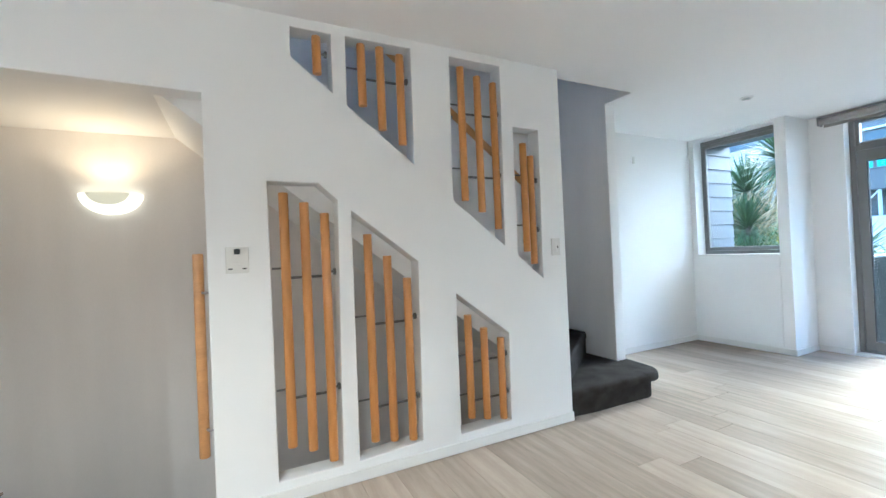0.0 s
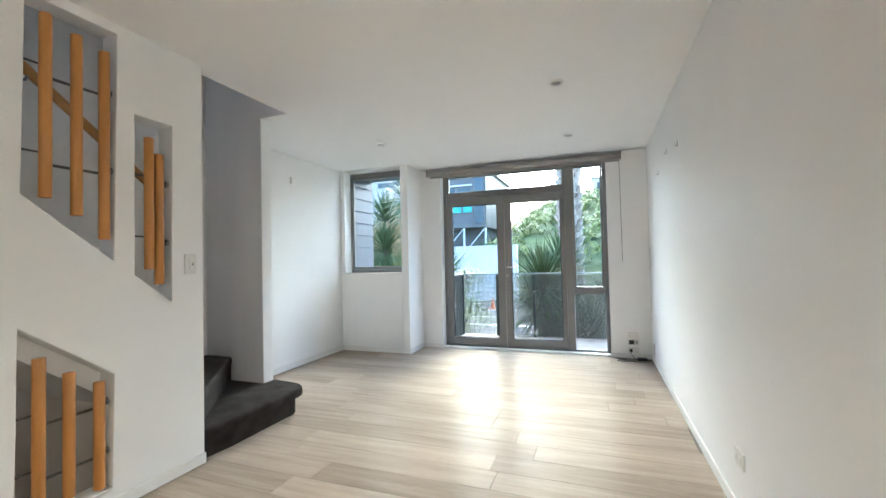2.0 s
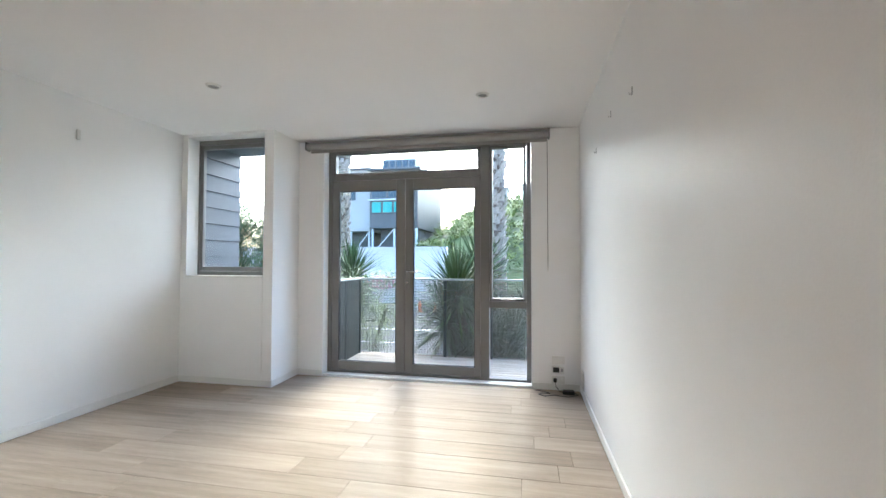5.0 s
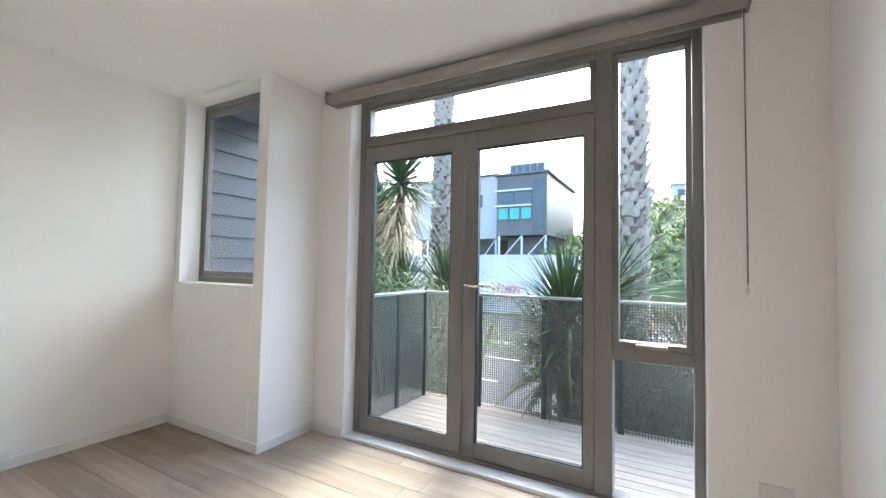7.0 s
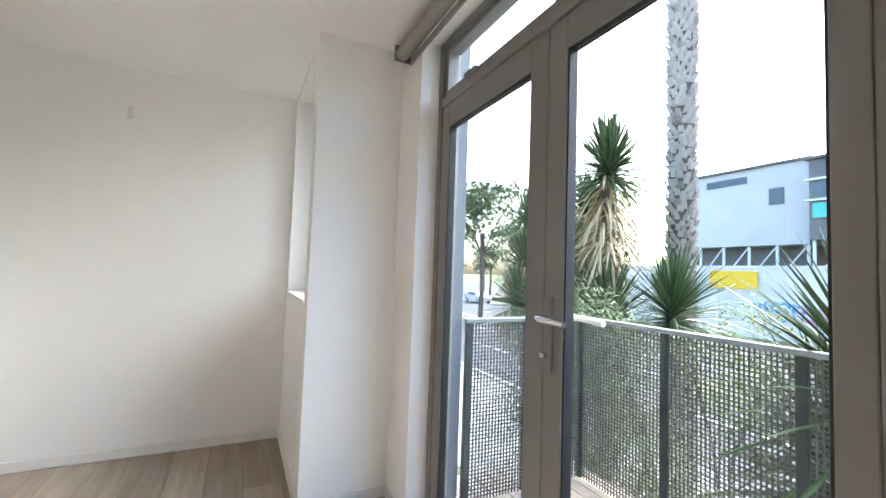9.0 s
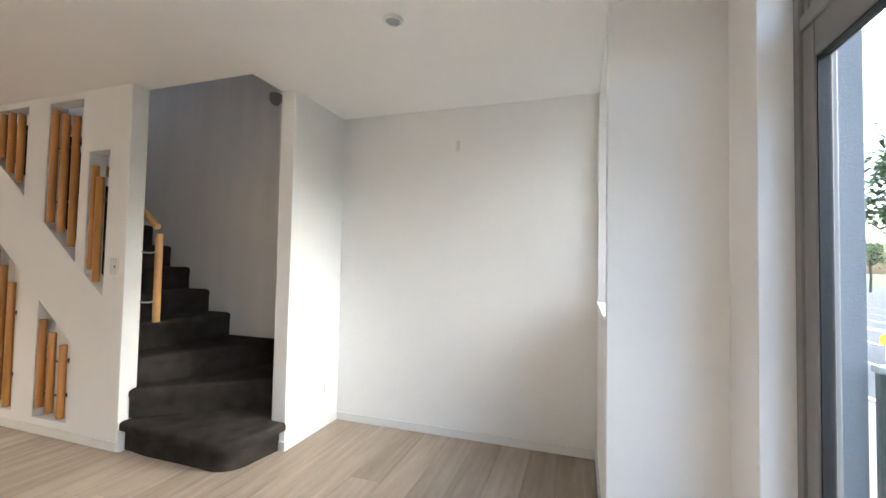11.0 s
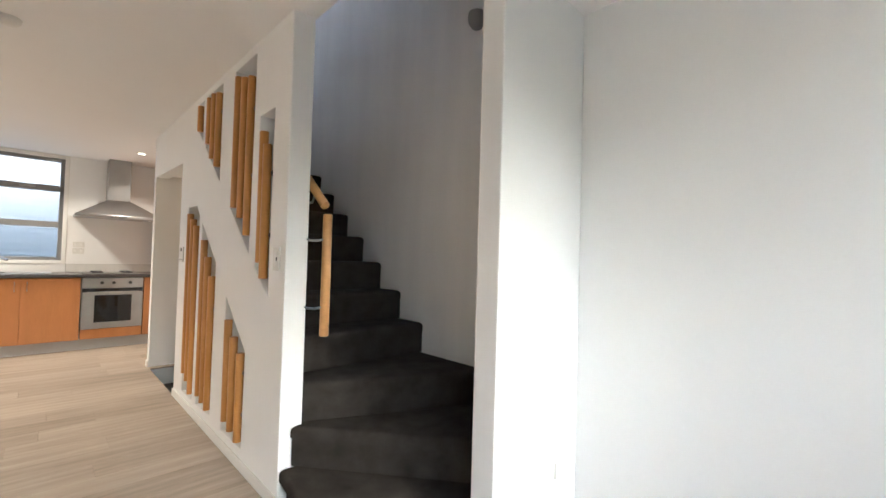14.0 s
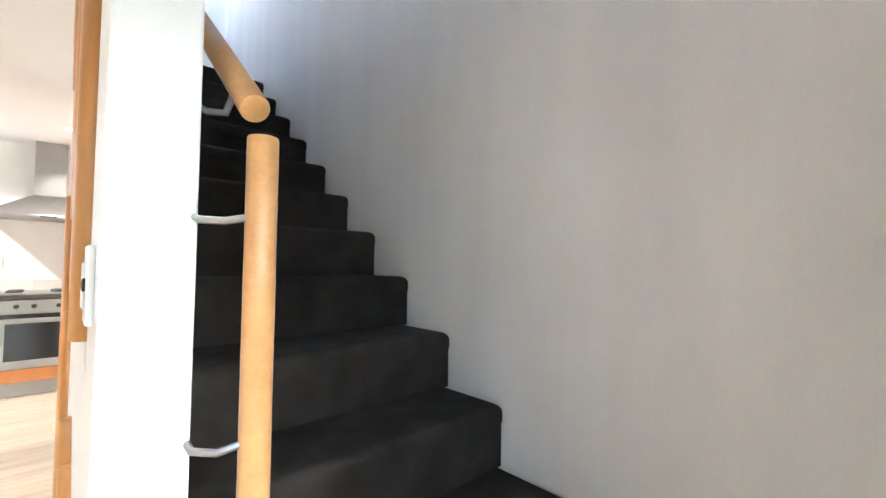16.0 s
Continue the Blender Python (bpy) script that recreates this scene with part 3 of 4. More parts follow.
for i in range(13):
    a = radians(50 + 80 * i / 12)
    reach = radians(37) * math.sqrt(max(0.02, 1 - ((i - 6) / 6) ** 2))
    strip.append([fc.verts.new((-1.03 + 0.116 * math.sin(a) * math.cos(e), -0.45 - 0.171 * math.cos(a) * math.cos(e), 1.647 - 0.125 * math.sin(e))) for e in [reach * j / 5 for j in range(6)]])
for u, v in zip(strip, strip[1:]):
    for j in range(5):
        fc.faces.new((u[j], u[j + 1], v[j + 1], v[j]))
bmesh.ops.solidify(fc, geom=fc.faces[:], thickness=0.004)
part("front_shield", fc, "plastic", sc, "cream front shield", True)
part("back_plate", bm_box(-1.03, -1.018, -0.51, -0.39, 1.56, 1.66, 0.003), "plastic", sc, "white back plate")


def plate(name, label, cat, o, u, n, w, h, marks=(), group=""):
    """A wall plate at o; u runs along the wall, n out of it. marks: (along, up, width, height, material, name)."""
    t = thing(name, label, cat, group)
    u, n, o = Vector(u), Vector(n), Vector(o)

    def blk(nm, a, z, ww, hh, d0, d1, mat, par):
        p, q = o + u * (a - ww / 2) + n * d0, o + u * (a + ww / 2) + n * d1
        return part(nm, bm_box(min(p.x, q.x), max(p.x, q.x), min(p.y, q.y), max(p.y, q.y), o.z + z - hh / 2, o.z + z + hh / 2, 0.0025), mat, par)

    blk("face", 0, 0, w, h, 0, 0.010, "plastic", t)
    for a, z, ww, hh, mat, nm in marks:
        blk(nm, a, z, ww, hh, 0.009, 0.014, mat, t)
    return t


X, Y = (1, 0, 0), (0, 1, 0)
plate("light_switch", "white double rocker light switch by the stairs", "light switch", (0.0, 2.192, 1.20), Y, X, 0.072, 0.116, ((0, 0.018, 0.022, 0.03, "trim", "rocker"), (0, -0.02, 0.022, 0.03, "trim", "rocker"), (0.012, 0.0, 0.006, 0.02, "black", "marking")))
plate("thermostat", "white wall control with a small dark display", "thermostat", (0.0, 0.245, 1.20), Y, X, 0.10, 0.125, ((0, 0.04, 0.026, 0.026, "black", "display"), (-0.03, -0.042, 0.02, 0.006, "black", "marking"), (0.03, -0.042, 0.02, 0.006, "black", "marking"), (0, -0.02, 0.03, 0.012, "trim", "button")))
plate("wall_socket", "white double power socket on the party wall", "socket", (2.83, 2.60, 0.285), Y, (-1, 0, 0), 0.115, 0.072, ((-0.03, 0.0, 0.02, 0.03, "trim", "switch"), (0.03, 0.0, 0.02, 0.03, "trim", "switch")))
plate("wall_socket", "white double power socket low in the alcove", "socket", (-0.88, 3.28, 0.295), X, Y, 0.115, 0.072, ((-0.03, 0.0, 0.02, 0.03, "trim", "switch"), (0.03, 0.0, 0.02, 0.03, "trim", "switch")))
plate("aerial_socket", "dark-faced aerial and data socket", "socket", (2.63, 5.70, 0.185), X, (0, -1, 0), 0.105, 0.062, ((-0.02, 0.0, 0.055, 0.045, "black", "insert"), (0.032, 0.0, 0.022, 0.03, "steel", "insert")))
plate("blank_plate", "blank white wall plate above the sockets", "wall plate", (2.63, 5.70, 0.275), X, (0, -1, 0), 0.115, 0.072)
so = plate("wall_socket", "white power socket with a black plug", "socket", (2.63, 5.70, 0.095), X, (0, -1, 0), 0.115, 0.072, ((0.03, 0.005, 0.02, 0.03, "trim", "switch"),))
part("plug", bm_box(2.585, 2.615, 5.655, 5.69, 0.08, 0.112, 0.004), "black", so, "black plug")
plate("wall_junction_box", "white plastic junction box low on the party wall", "junction box", (2.83, 5.55, 0.14), Y, (-1, 0, 0), 0.11, 0.16, ((0.0, 0.0, 0.09, 0.14, "plastic", "cover"),))
for y, z in ((4.79, 1.968), (4.28, 2.05), (3.79, 1.99)):
    hk = thing("wall_hook", "tiny steel picture hook on the party wall", "hook", "picture hooks")
    part("plate", bm_box(2.827, 2.83, y - 0.006, y + 0.006, z - 0.02, z + 0.02, 0.001), "steel", hk)
    part("prong", bm_tube([(2.826, y, z - 0.014), (2.818, y, z - 0.018), (2.814, y, z - 0.008)], 0.002, 6), "steel", hk)
cl = thing("wall_clip", "small white plastic clip high on the alcove wall", "clip")
part("clip_body", bm_box(-1.01, -0.995, 4.245, 4.272, 2.10, 2.18, 0.004), "plastic", cl)
pl = thing("wall_sensor", "small grey dome sensor high on the stairwell wall", "sensor")
part("dome", bm_lathe([(0.0, -0.07), (0.03, -0.06), (0.05, -0.03), (0.055, 0.0), (0.05, 0.03), (0.0, 0.035)], (-0.985, 2.60, 2.68)), "blind", pl, "", True)

ad = thing("power_adaptor", "black power adaptor with its cable on the floor", "power adaptor")
part("brick", bm_box(2.66, 2.76, 5.57, 5.63, 0.0, 0.03, 0.005), "black", ad)
part("cable", bm_tube([(2.60, 5.655, 0.09), (2.605, 5.63, 0.05), (2.64, 5.61, 0.012), (2.66, 5.60, 0.012)], 0.003, 6), "black", ad)
part("cable", bm_tube([(2.76, 5.60, 0.012), (2.79, 5.57, 0.004), (2.70, 5.50, 0.004), (2.58, 5.53, 0.004), (2.50, 5.49, 0.004), (2.45, 5.53, 0.004), (2.48, 5.57, 0.004), (2.55, 5.56, 0.008), (2.50, 5.62, 0.004), (2.42, 5.65, 0.004)], 0.0028, 6), "black", ad)

# ---- kitchen ----
FY = -2.32


def cabinet(x0, x1, hinge):
    c = thing("base_cabinet", "beech laminate base cabinet with a steel bar handle", "cabinet", "kitchen base cabinets")
    part("body", bm_box(x0, x1, -3.0, FY - 0.02, 0.13, 0.875), "cab", c)
    d = part("door", bm_box(x0 + 0.002, x1 - 0.002, FY - 0.019, FY, 0.135, 0.868, 0.0015), "cab", c)
    hx = x1 - 0.05 if hinge < 0 else x0 + 0.05
    part("handle", bm_tube([(hx, FY, 0.83), (hx, FY + 0.025, 0.825), (hx, FY + 0.025, 0.735), (hx, FY, 0.73)], 0.005, 8), "steel", d, "slim steel handle", True)
    part("kickboard", bm_box(x0, x1, -2.42, -2.40, 0.0, 0.13), "kick", c, "grey kickboard")


cabinet(-0.30, -0.125, 1)
cabinet(0.495, 1.0, -1)
cabinet(1.0, 1.505, 1)
cabinet(1.505, 2.01, -1)
cabinet(2.01, 2.515, 1)
tc = thing("tall_cabinet", "tall beech laminate pantry cabinet", "cabinet")
part("body", bm_box(-0.90, -0.303, -3.0, -2.34, 0.10, 2.08), "cab", tc)
part("door", bm_box(-0.898, -0.305, -2.339, FY, 0.105, 2.075, 0.0015), "cab", tc)
part("kickboard", bm_box(-0.90, -0.303, -2.42, -2.40, 0.0, 0.10), "kick", tc)
ov = thing("built_in_oven", "stainless steel built-in oven with dark glass door", "oven")
part("body", bm_box(-0.115, 0.485, -2.95, FY - 0.02, 0.20, 0.87), "steel", ov)
part("control_panel", bm_box(-0.115, 0.485, FY - 0.02, FY + 0.005, 0.755, 0.868, 0.003), "steel", ov)
for kx in (0.02, 0.185, 0.30):
    part("knob", bm_rod((kx, FY + 0.005, 0.812), (kx, FY + 0.03, 0.812), 0.02, 0.017, 16), "black", ov, "black round knob", True)
od = part("door", bm_box(-0.115, 0.485, FY - 0.02, FY + 0.008, 0.255, 0.748, 0.003), "steel", ov)
part("window", bm_box(-0.0, 0.365, FY + 0.006, FY + 0.011, 0.33, 0.66, 0.001), "ovenglass", od, "dark glass")
part("top_band", bm_box(-0.112, 0.482, FY + 0.006, FY + 0.0105, 0.70, 0.745, 0.001), "ovenglass", od, "black band")
part("handle", bm_tube([(-0.06, FY + 0.006, 0.70), (-0.06, FY + 0.04, 0.70), (0.43, FY + 0.04, 0.70), (0.43, FY + 0.006, 0.70)], 0.008, 8), "steel", od, "steel bar handle", True)
part("drawer_front", bm_box(-0.115, 0.485, FY - 0.019, FY, 0.135, 0.25, 0.0015), "cab", ov, "beech panel below")
part("kickboard", bm_box(-0.125, 0.495, -2.42, -2.40, 0.0, 0.13), "kick", ov)
ct = thing("worktop", "dark speckled laminate kitchen worktop", "worktop")
part("slab", bm_box(-0.302, 2.83, -3.05, FY + 0.02, 0.877, 0.915, 0.006), "counter", ct)
hob = thing("cooktop", "flat stainless steel cooktop", "cooktop")
part("plate", bm_box(-0.1, 0.47, -2.9, -2.42, 0.916, 0.926, 0.003), "steel", hob)
for hx, hy in ((0.03, -2.55), (0.33, -2.55), (0.03, -2.78), (0.33, -2.78)):
    part("burner", bm_rod((hx, hy, 0.926), (hx, hy, 0.942), 0.06, 0.055, 18), "black", hob, "black burner")
sk = thing("kitchen_sink", "stainless steel sink with drainer", "sink")
part("rim", bm_box(0.75, 1.75, -2.95, -2.45, 0.9155, 0.922, 0.002), "steel", sk)
# No hollow: a flat black plate paints the shade inside the bowl.
part("bowl", bm_box(1.15, 1.6, -2.88, -2.52, 0.9195, 0.9235), "black", sk, "flat dark plate in place of the bowl's shade")
tp = thing("kitchen_tap", "chrome single-lever mixer tap", "tap")
part("base", bm_rod((1.33, -2.93, 0.922), (1.33, -2.93, 1.04), 0.022, 0.019, 16), "chrome", tp, "", True)
part("spout", bm_tube([(1.33, -2.93, 1.0), (1.27, -2.88, 1.06), (1.19, -2.80, 1.085), (1.13, -2.75, 1.07)], 0.012, 10), "chrome", tp, "", True)
part("lever", bm_tube([(1.33, -2.93, 1.04), (1.335, -2.925, 1.075), (1.38, -2.90, 1.085)], 0.008, 8), "chrome", tp, "", True)

hd = thing("range_hood", "stainless steel pyramid chimney range hood", "range hood")
hm = bmesh.new()
lo = [(-0.335, -2.56, 1.665), (0.565, -2.56, 1.665), (0.565, -3.05, 1.665), (-0.335, -3.05, 1.665)]
hi = [(0.0, -2.78, 1.88), (0.24, -2.78, 1.88), (0.24, -3.05, 1.88), (0.0, -3.05, 1.88)]
va, vb = [hm.verts.new(q) for q in lo], [hm.verts.new(q) for q in hi]
for i in range(4):
    hm.faces.new((va[i], va[(i + 1) % 4], vb[(i + 1) % 4], vb[i]))
hm.faces.new(vb)
hm.faces.new(va[::-1])
bmesh.ops.recalc_face_normals(hm, faces=hm.faces[:])
part("canopy", hm, "steel", hd)
part("skirt", bm_box(-0.34, 0.57, -3.05, -2.555, 1.635, 1.667, 0.003), "steel", hd)
part("flue", bm_box(0.0, 0.24, -3.05, -2.80, 1.875, 2.43, 0.003), "steel", hd)
part("button_strip", bm_box(0.06, 0.18, -2.556, -2.552, 1.644, 1.658), "black", hd)

kw = thing("window_3", "wide taupe aluminium kitchen window in three panes", "window", kind="structure")
ring(kw, "frame_bar", 0.66, 2.45, 1.06, 2.385, -3.16, -3.09, 0.045)
for z in (1.49, 1.955):
    part("cross_bar", bm_box(0.705, 2.405, -3.155, -3.085, z, z + 0.075, 0.004), "frame", kw)
for a, b in ((1.105, 1.49), (1.565, 1.955), (2.03, 2.34)):
    pane_box("pane", kw, 0.705, 2.405, -3.12, a, b)
part("catch", bm_box(0.93, 1.08, -3.088, -3.07, 1.985, 2.005, 0.003), "steel", kw, "steel stay")
ring(kw, "architrave", 0.62, 2.49, 1.02, 2.425, -3.05, -3.035, 0.045, mat="trim")
spl = thing("splashback", "white ceramic tile splashback with fine joints", "splashback", kind="structure")
part("grout", bm_box(-0.30, 0.62, -3.05, -3.047, 0.916, 1.02), "kick", spl)
for i in range(9):
    part("tile", bm_box(-0.298 + i * 0.1015, -0.298 + i * 0.1015 + 0.1, -3.047, -3.041, 0.918, 1.017, 0.001), "tile", spl)
for z in (1.275, 1.19):
    plate("wall_socket", "white power socket above the worktop", "socket", (0.50, -3.05, z), X, Y, 0.115, 0.072, ((0.03, 0.005, 0.02, 0.03, "trim", "switch"), (-0.03, 0.005, 0.02, 0.03, "trim", "switch")))
nb = thing("neighbour_wall", "pale blue-grey weatherboard wall of the next house", "house wall", kind="structure")
for i in range(48):
    z = -0.6 + i * 0.085
    b = bmesh.new()
    v = [b.verts.new(q) for q in ((-2.5, -4.7, z), (5.0, -4.7, z), (5.0, -4.708, z + 0.086), (-2.5, -4.708, z + 0.086), (-2.5, -4.76, z), (5.0, -4.76, z), (5.0, -4.76, z + 0.086), (-2.5, -4.76, z + 0.086))]
    for q in ((0, 1, 2, 3), (4, 7, 6, 5), (0, 4, 5, 1), (3, 2, 6, 7), (0, 3, 7, 4), (1, 5, 6, 2)):
        b.faces.new([v[k] for k in q])
    part("board", b, "cladpale", nb)

# ---- balcony and outside of the house ----
dk = thing("deck", "weathered grey-brown timber balcony deck", "deck", kind="structure")
y = 5.905
while y < 6.93:
    part("board", bm_box(-0.1, 3.3, y, y + 0.088, -0.07, -0.03, 0.003), "deck", dk)
    y += 0.093
part("edge_beam", bm_box(-0.1, 3.3, 6.925, 6.96, -0.25, -0.035), "post", dk)
structure(part("wall_outer_jamb", bm_box(-0.104, 0.16, 5.91, 6.05, -2.6, 3.0, 0.004), "extwall"), "blue-grey plastered jamb beside the balcony", "wall")
structure(part("wall_outer_pier", bm_box(2.84, 3.1, 5.91, 6.05, -2.6, 3.0, 0.004), "extwall"), "blue-grey plastered pier beside the balcony", "wall")
structure(part("soffit_outside", bm_box(-1.1, -0.105, 5.462, 6.10, 2.42, 2.55), "extwall"), "grey soffit over the alcove window", "soffit")
fin = thing("wall_fin", "blue-grey weatherboard fin wall outside the alcove window", "wall", kind="structure")
part("core", bm_box(-1.25, -1.0, 5.462, 6.06, -2.6, 2.42), "clad", fin)
for i in range(22):
    z = -1.4 + i * 0.175
    b = bmesh.new()
    v = [b.verts.new(q) for q in ((-0.972, 5.462, z), (-0.972, 6.06, z), (-0.985, 6.06, z + 0.173), (-0.985, 5.462, z + 0.173), (-1.0, 5.462, z), (-1.0, 6.06, z), (-1.0, 6.06, z + 0.173), (-1.0, 5.462, z + 0.173))]
    for q in ((0, 1, 2, 3), (4, 7, 6, 5), (0, 4, 5, 1), (3, 2, 6, 7), (0, 3, 7, 4), (1, 5, 6, 2)):
        b.faces.new([v[k] for k in q])
    bmesh.ops.recalc_face_normals(b, faces=b.faces[:])
    part("board", b, "clad", fin)
    part("board_clip", bm_box(-0.986, -0.968, 6.05, 6.064, z - 0.004, z + 0.004), "post", fin) if 10 < i < 22 else None

br = thing("balustrade", "dark green steel balustrade with woven wire mesh panels", "balustrade", kind="structure")
RY, RX, RZ = 6.89, 0.19, 0.945
part("top_rail", bm_box(RX - 0.025, 3.1, RY - 0.022, RY + 0.022, RZ - 0.012, RZ + 0.012, 0.004), "railing", br, "pale galvanised top rail")
part("top_rail", bm_box(RX - 0.022, RX + 0.022, 6.05, RY - 0.022, RZ - 0.012, RZ + 0.012, 0.004), "railing", br, "pale galvanised top rail")
PX = [0.19, 0.765, 1.34, 1.915, 2.49, 3.06]
for x in PX:
    part("post", bm_box(x - 0.02, x + 0.02, RY - 0.008, RY + 0.02, -0.05, RZ - 0.012, 0.003), "post", br)
for y in (6.08, 6.47):
    part("post", bm_box(RX - 0.02, RX + 0.008, y - 0.02, y + 0.02, -0.05, RZ - 0.012, 0.003), "post", br)


def wire_panel(p, q, z0, z1, pitch=0.0205, r=0.0031):
    """Woven wire between two posts: upright and level wires, square in section."""
    p, q = Vector(p), Vector(q)
    u = (q - p).normalized()
    n = Vector((-u.y, u.x))
    vs, fs = [], []

    def bar(a, b, s, w):
        k = len(vs)
        for e in (a, b):
            for c, d in ((-1, -1), (1, -1), (1, 1), (-1, 1)):
                vs.append(e + s * (c * r) + w * (d * r))
        fs.extend([(k + i, k + (i + 1) % 4, k + 4 + (i + 1) % 4, k + 4 + i) for i in range(4)])

    U, W, Z = Vector((u.x, u.y, 0)), Vector((n.x, n.y, 0)), Vector((0, 0, 1))
    for i in range(1, int((q - p).length / pitch)):
        c = p + u * (i * pitch)
        bar(Vector((c.x, c.y, z0)), Vector((c.x, c.y, z1)), U, W)
    for i in range(1, int((z1 - z0) / pitch)):
        z = z0 + i * pitch
        bar(Vector((p.x, p.y, z)) + W * 0.003, Vector((q.x, q.y, z)) + W * 0.003, Z, W)
    me = bpy.data.meshes.new("mesh_panel")
    me.from_pydata(vs, [], fs)
    me.materials.append(M["mesh"])
    ob = new("mesh_panel", me)
    ob.parent = br
    ob["label"] = "dark woven wire mesh panel"


for a, b in zip(PX, PX[1:]):
    wire_panel((a, RY + 0.006), (b, RY + 0.006), -0.03, RZ - 0.01)
for a, b in ((6.06, 6.47), (6.47, RY)):
    wire_panel((RX, a), (RX, b), -0.03, RZ - 0.01)
wt = thing("garden_tap", "small grey metal tap standing on the deck", "tap")
part("body", bm_rod((2.45, 6.18, -0.03), (2.45, 6.18, 0.11), 0.038, 0.042, 16), "steel", wt)
part("spout", bm_tube([(2.45, 6.18, 0.12), (2.41, 6.15, 0.14), (2.37, 6.12, 0.12)], 0.010, 8), "steel", wt)
part("cross_handle", bm_box(2.42, 2.48, 6.17, 6.19, 0.14, 0.155, 0.003), "steel", wt)

# ---- plants ----
prng = random.Random(3)


def leaf_blade(bm, o, az, el, length, width, droop, n=4, thick=0.0):
    """One pointed, folded blade that bends with its droop."""
    d = Vector((math.cos(az) * math.cos(el), math.sin(az) * math.cos(el), math.sin(el)))
    s = Vector((-math.sin(az), math.cos(az), 0))
    p = Vector(o)
    prev = None
    for i in range(n + 1):
        t = i / n
        w = width * (0.55 + 0.9 * t) * (1 - t) ** 0.6 if t < 1 else 0.0
        up = s.cross(d).normalized()
        a, c, b = p - s * w, p - up * (w * 0.45), p + s * w
        cur = [bm.verts.new(a), bm.verts.new(c), bm.verts.new(b)]
        if prev:
            bm.faces.new((prev[0], prev[1], cur[1], cur[0]))
            bm.faces.new((prev[1], prev[2], cur[2], cur[1]))
        prev = cur
        p = p + d * (length / n)
        d = (d + Vector((0, 0, -droop / n))).normalized()


def rosette(bm, o, n, length, width, lo=-0.5, hi=1.45, droop=0.35):
    for i in range(n):
        t = (i + 0.5) / n
        az = i * 2.39996 + prng.uniform(-0.2, 0.2)
        el = lo + (hi - lo) * t + prng.uniform(-0.1, 0.1)
        L = length * prng.uniform(0.75, 1.1)
        leaf_blade(bm, (o[0], o[1], o[2] - 0.2 * (1 - t)), az, el, L, width * prng.uniform(0.8, 1.15), droop * prng.uniform(0.5, 1.6) * (1.4 - t))


def yucca(label, base, heads, leaf=0.7, n=110, width=0.022, skirt=0.0):
    y = thing("yucca", label, "yucca", "yuccas below the balcony")
    for h in heads:
        h = Vector(h)
        mid = Vector((base[0] * 0.6 + h.x * 0.4, base[1] * 0.6 + h.y * 0.4, base[2] * 0.5 + h.z * 0.5))
        b = bm_tube([base, mid, h], 0.075, 9)
        part("trunk", b, "trunk", y, "rough brown trunk", True)
        c = bmesh.new()
        rosette(c, h, n, leaf, width)
        part("crown", c, "yucca", y, "spiky sword-shaped green leaves")
        if skirt:
            c = bmesh.new()
            for i in range(150):
                t = prng.random()
                leaf_blade(c, (h.x + prng.uniform(-0.08, 0.08), h.y + prng.uniform(-0.08, 0.08), h.z - 0.1 - skirt * 0.75 * t), prng.uniform(0, 6.28), prng.uniform(-1.0, 0.1), leaf * prng.uniform(0.7, 1.1), width, 1.4)
            part("dry_skirt", c, "dead", y, "hanging skirt of dry straw leaves")
    return y


yucca("large spiky yucca with dense dark green heads", (1.8, 7.6, -2.6), [(1.42, 7.33, 0.80), (1.68, 7.9, 1.0), (1.75, 7.5, 0.3), (1.30, 7.38, 0.4), (2.0, 7.4, -0.2), (1.6, 7.4, -0.35)], 0.72, 240, 0.021)
yucca("spiky yucca with low green heads", (2.6, 7.9, -2.6), [(2.4, 7.6, 0.4), (2.8, 7.6, -0.1), (2.45, 7.5, -0.6), (2.15, 7.5, 0.1), (2.9, 7.7, 0.5)], 0.62, 200, 0.021)
yucca("tall yucca with a hanging skirt of dry leaves", (-2.0, 9.5, -2.6), [(-1.85, 9.35, 2.75)], 0.8, 300, 0.026, 1.6)
yucca("low spiky yucca head by the railing", (-1.1, 9.7, -2.6), [(-1.13, 9.66, 0.85), (-1.7, 9.2, 0.7)], 0.85, 200, 0.028)
yucca("yucca clump with several grey-green heads", (-2.3, 9.0, -2.6), [(-2.35, 9.0, 1.5), (-2.1, 8.6, 0.75), (-1.5, 8.3, 0.35)], 0.65, 190, 0.024)
yucca("old yucca with drooping grey-green heads", (-2.9, 10.0, -2.6), [(-2.8, 9.9, 2.3), (-3.2, 10.3, 1.5)], 0.75, 210, 0.026, 0.7)
yucca("tall yucca clump with airy grey-green heads", (-3.9, 9.8, -2.6), [(-3.9, 9.6, 2.2), (-3.6, 9.3, 1.45), (-4.3, 9.9, 1.7), (-3.3, 9.0, 0.8)], 0.68, 170, 0.024, 0.4)


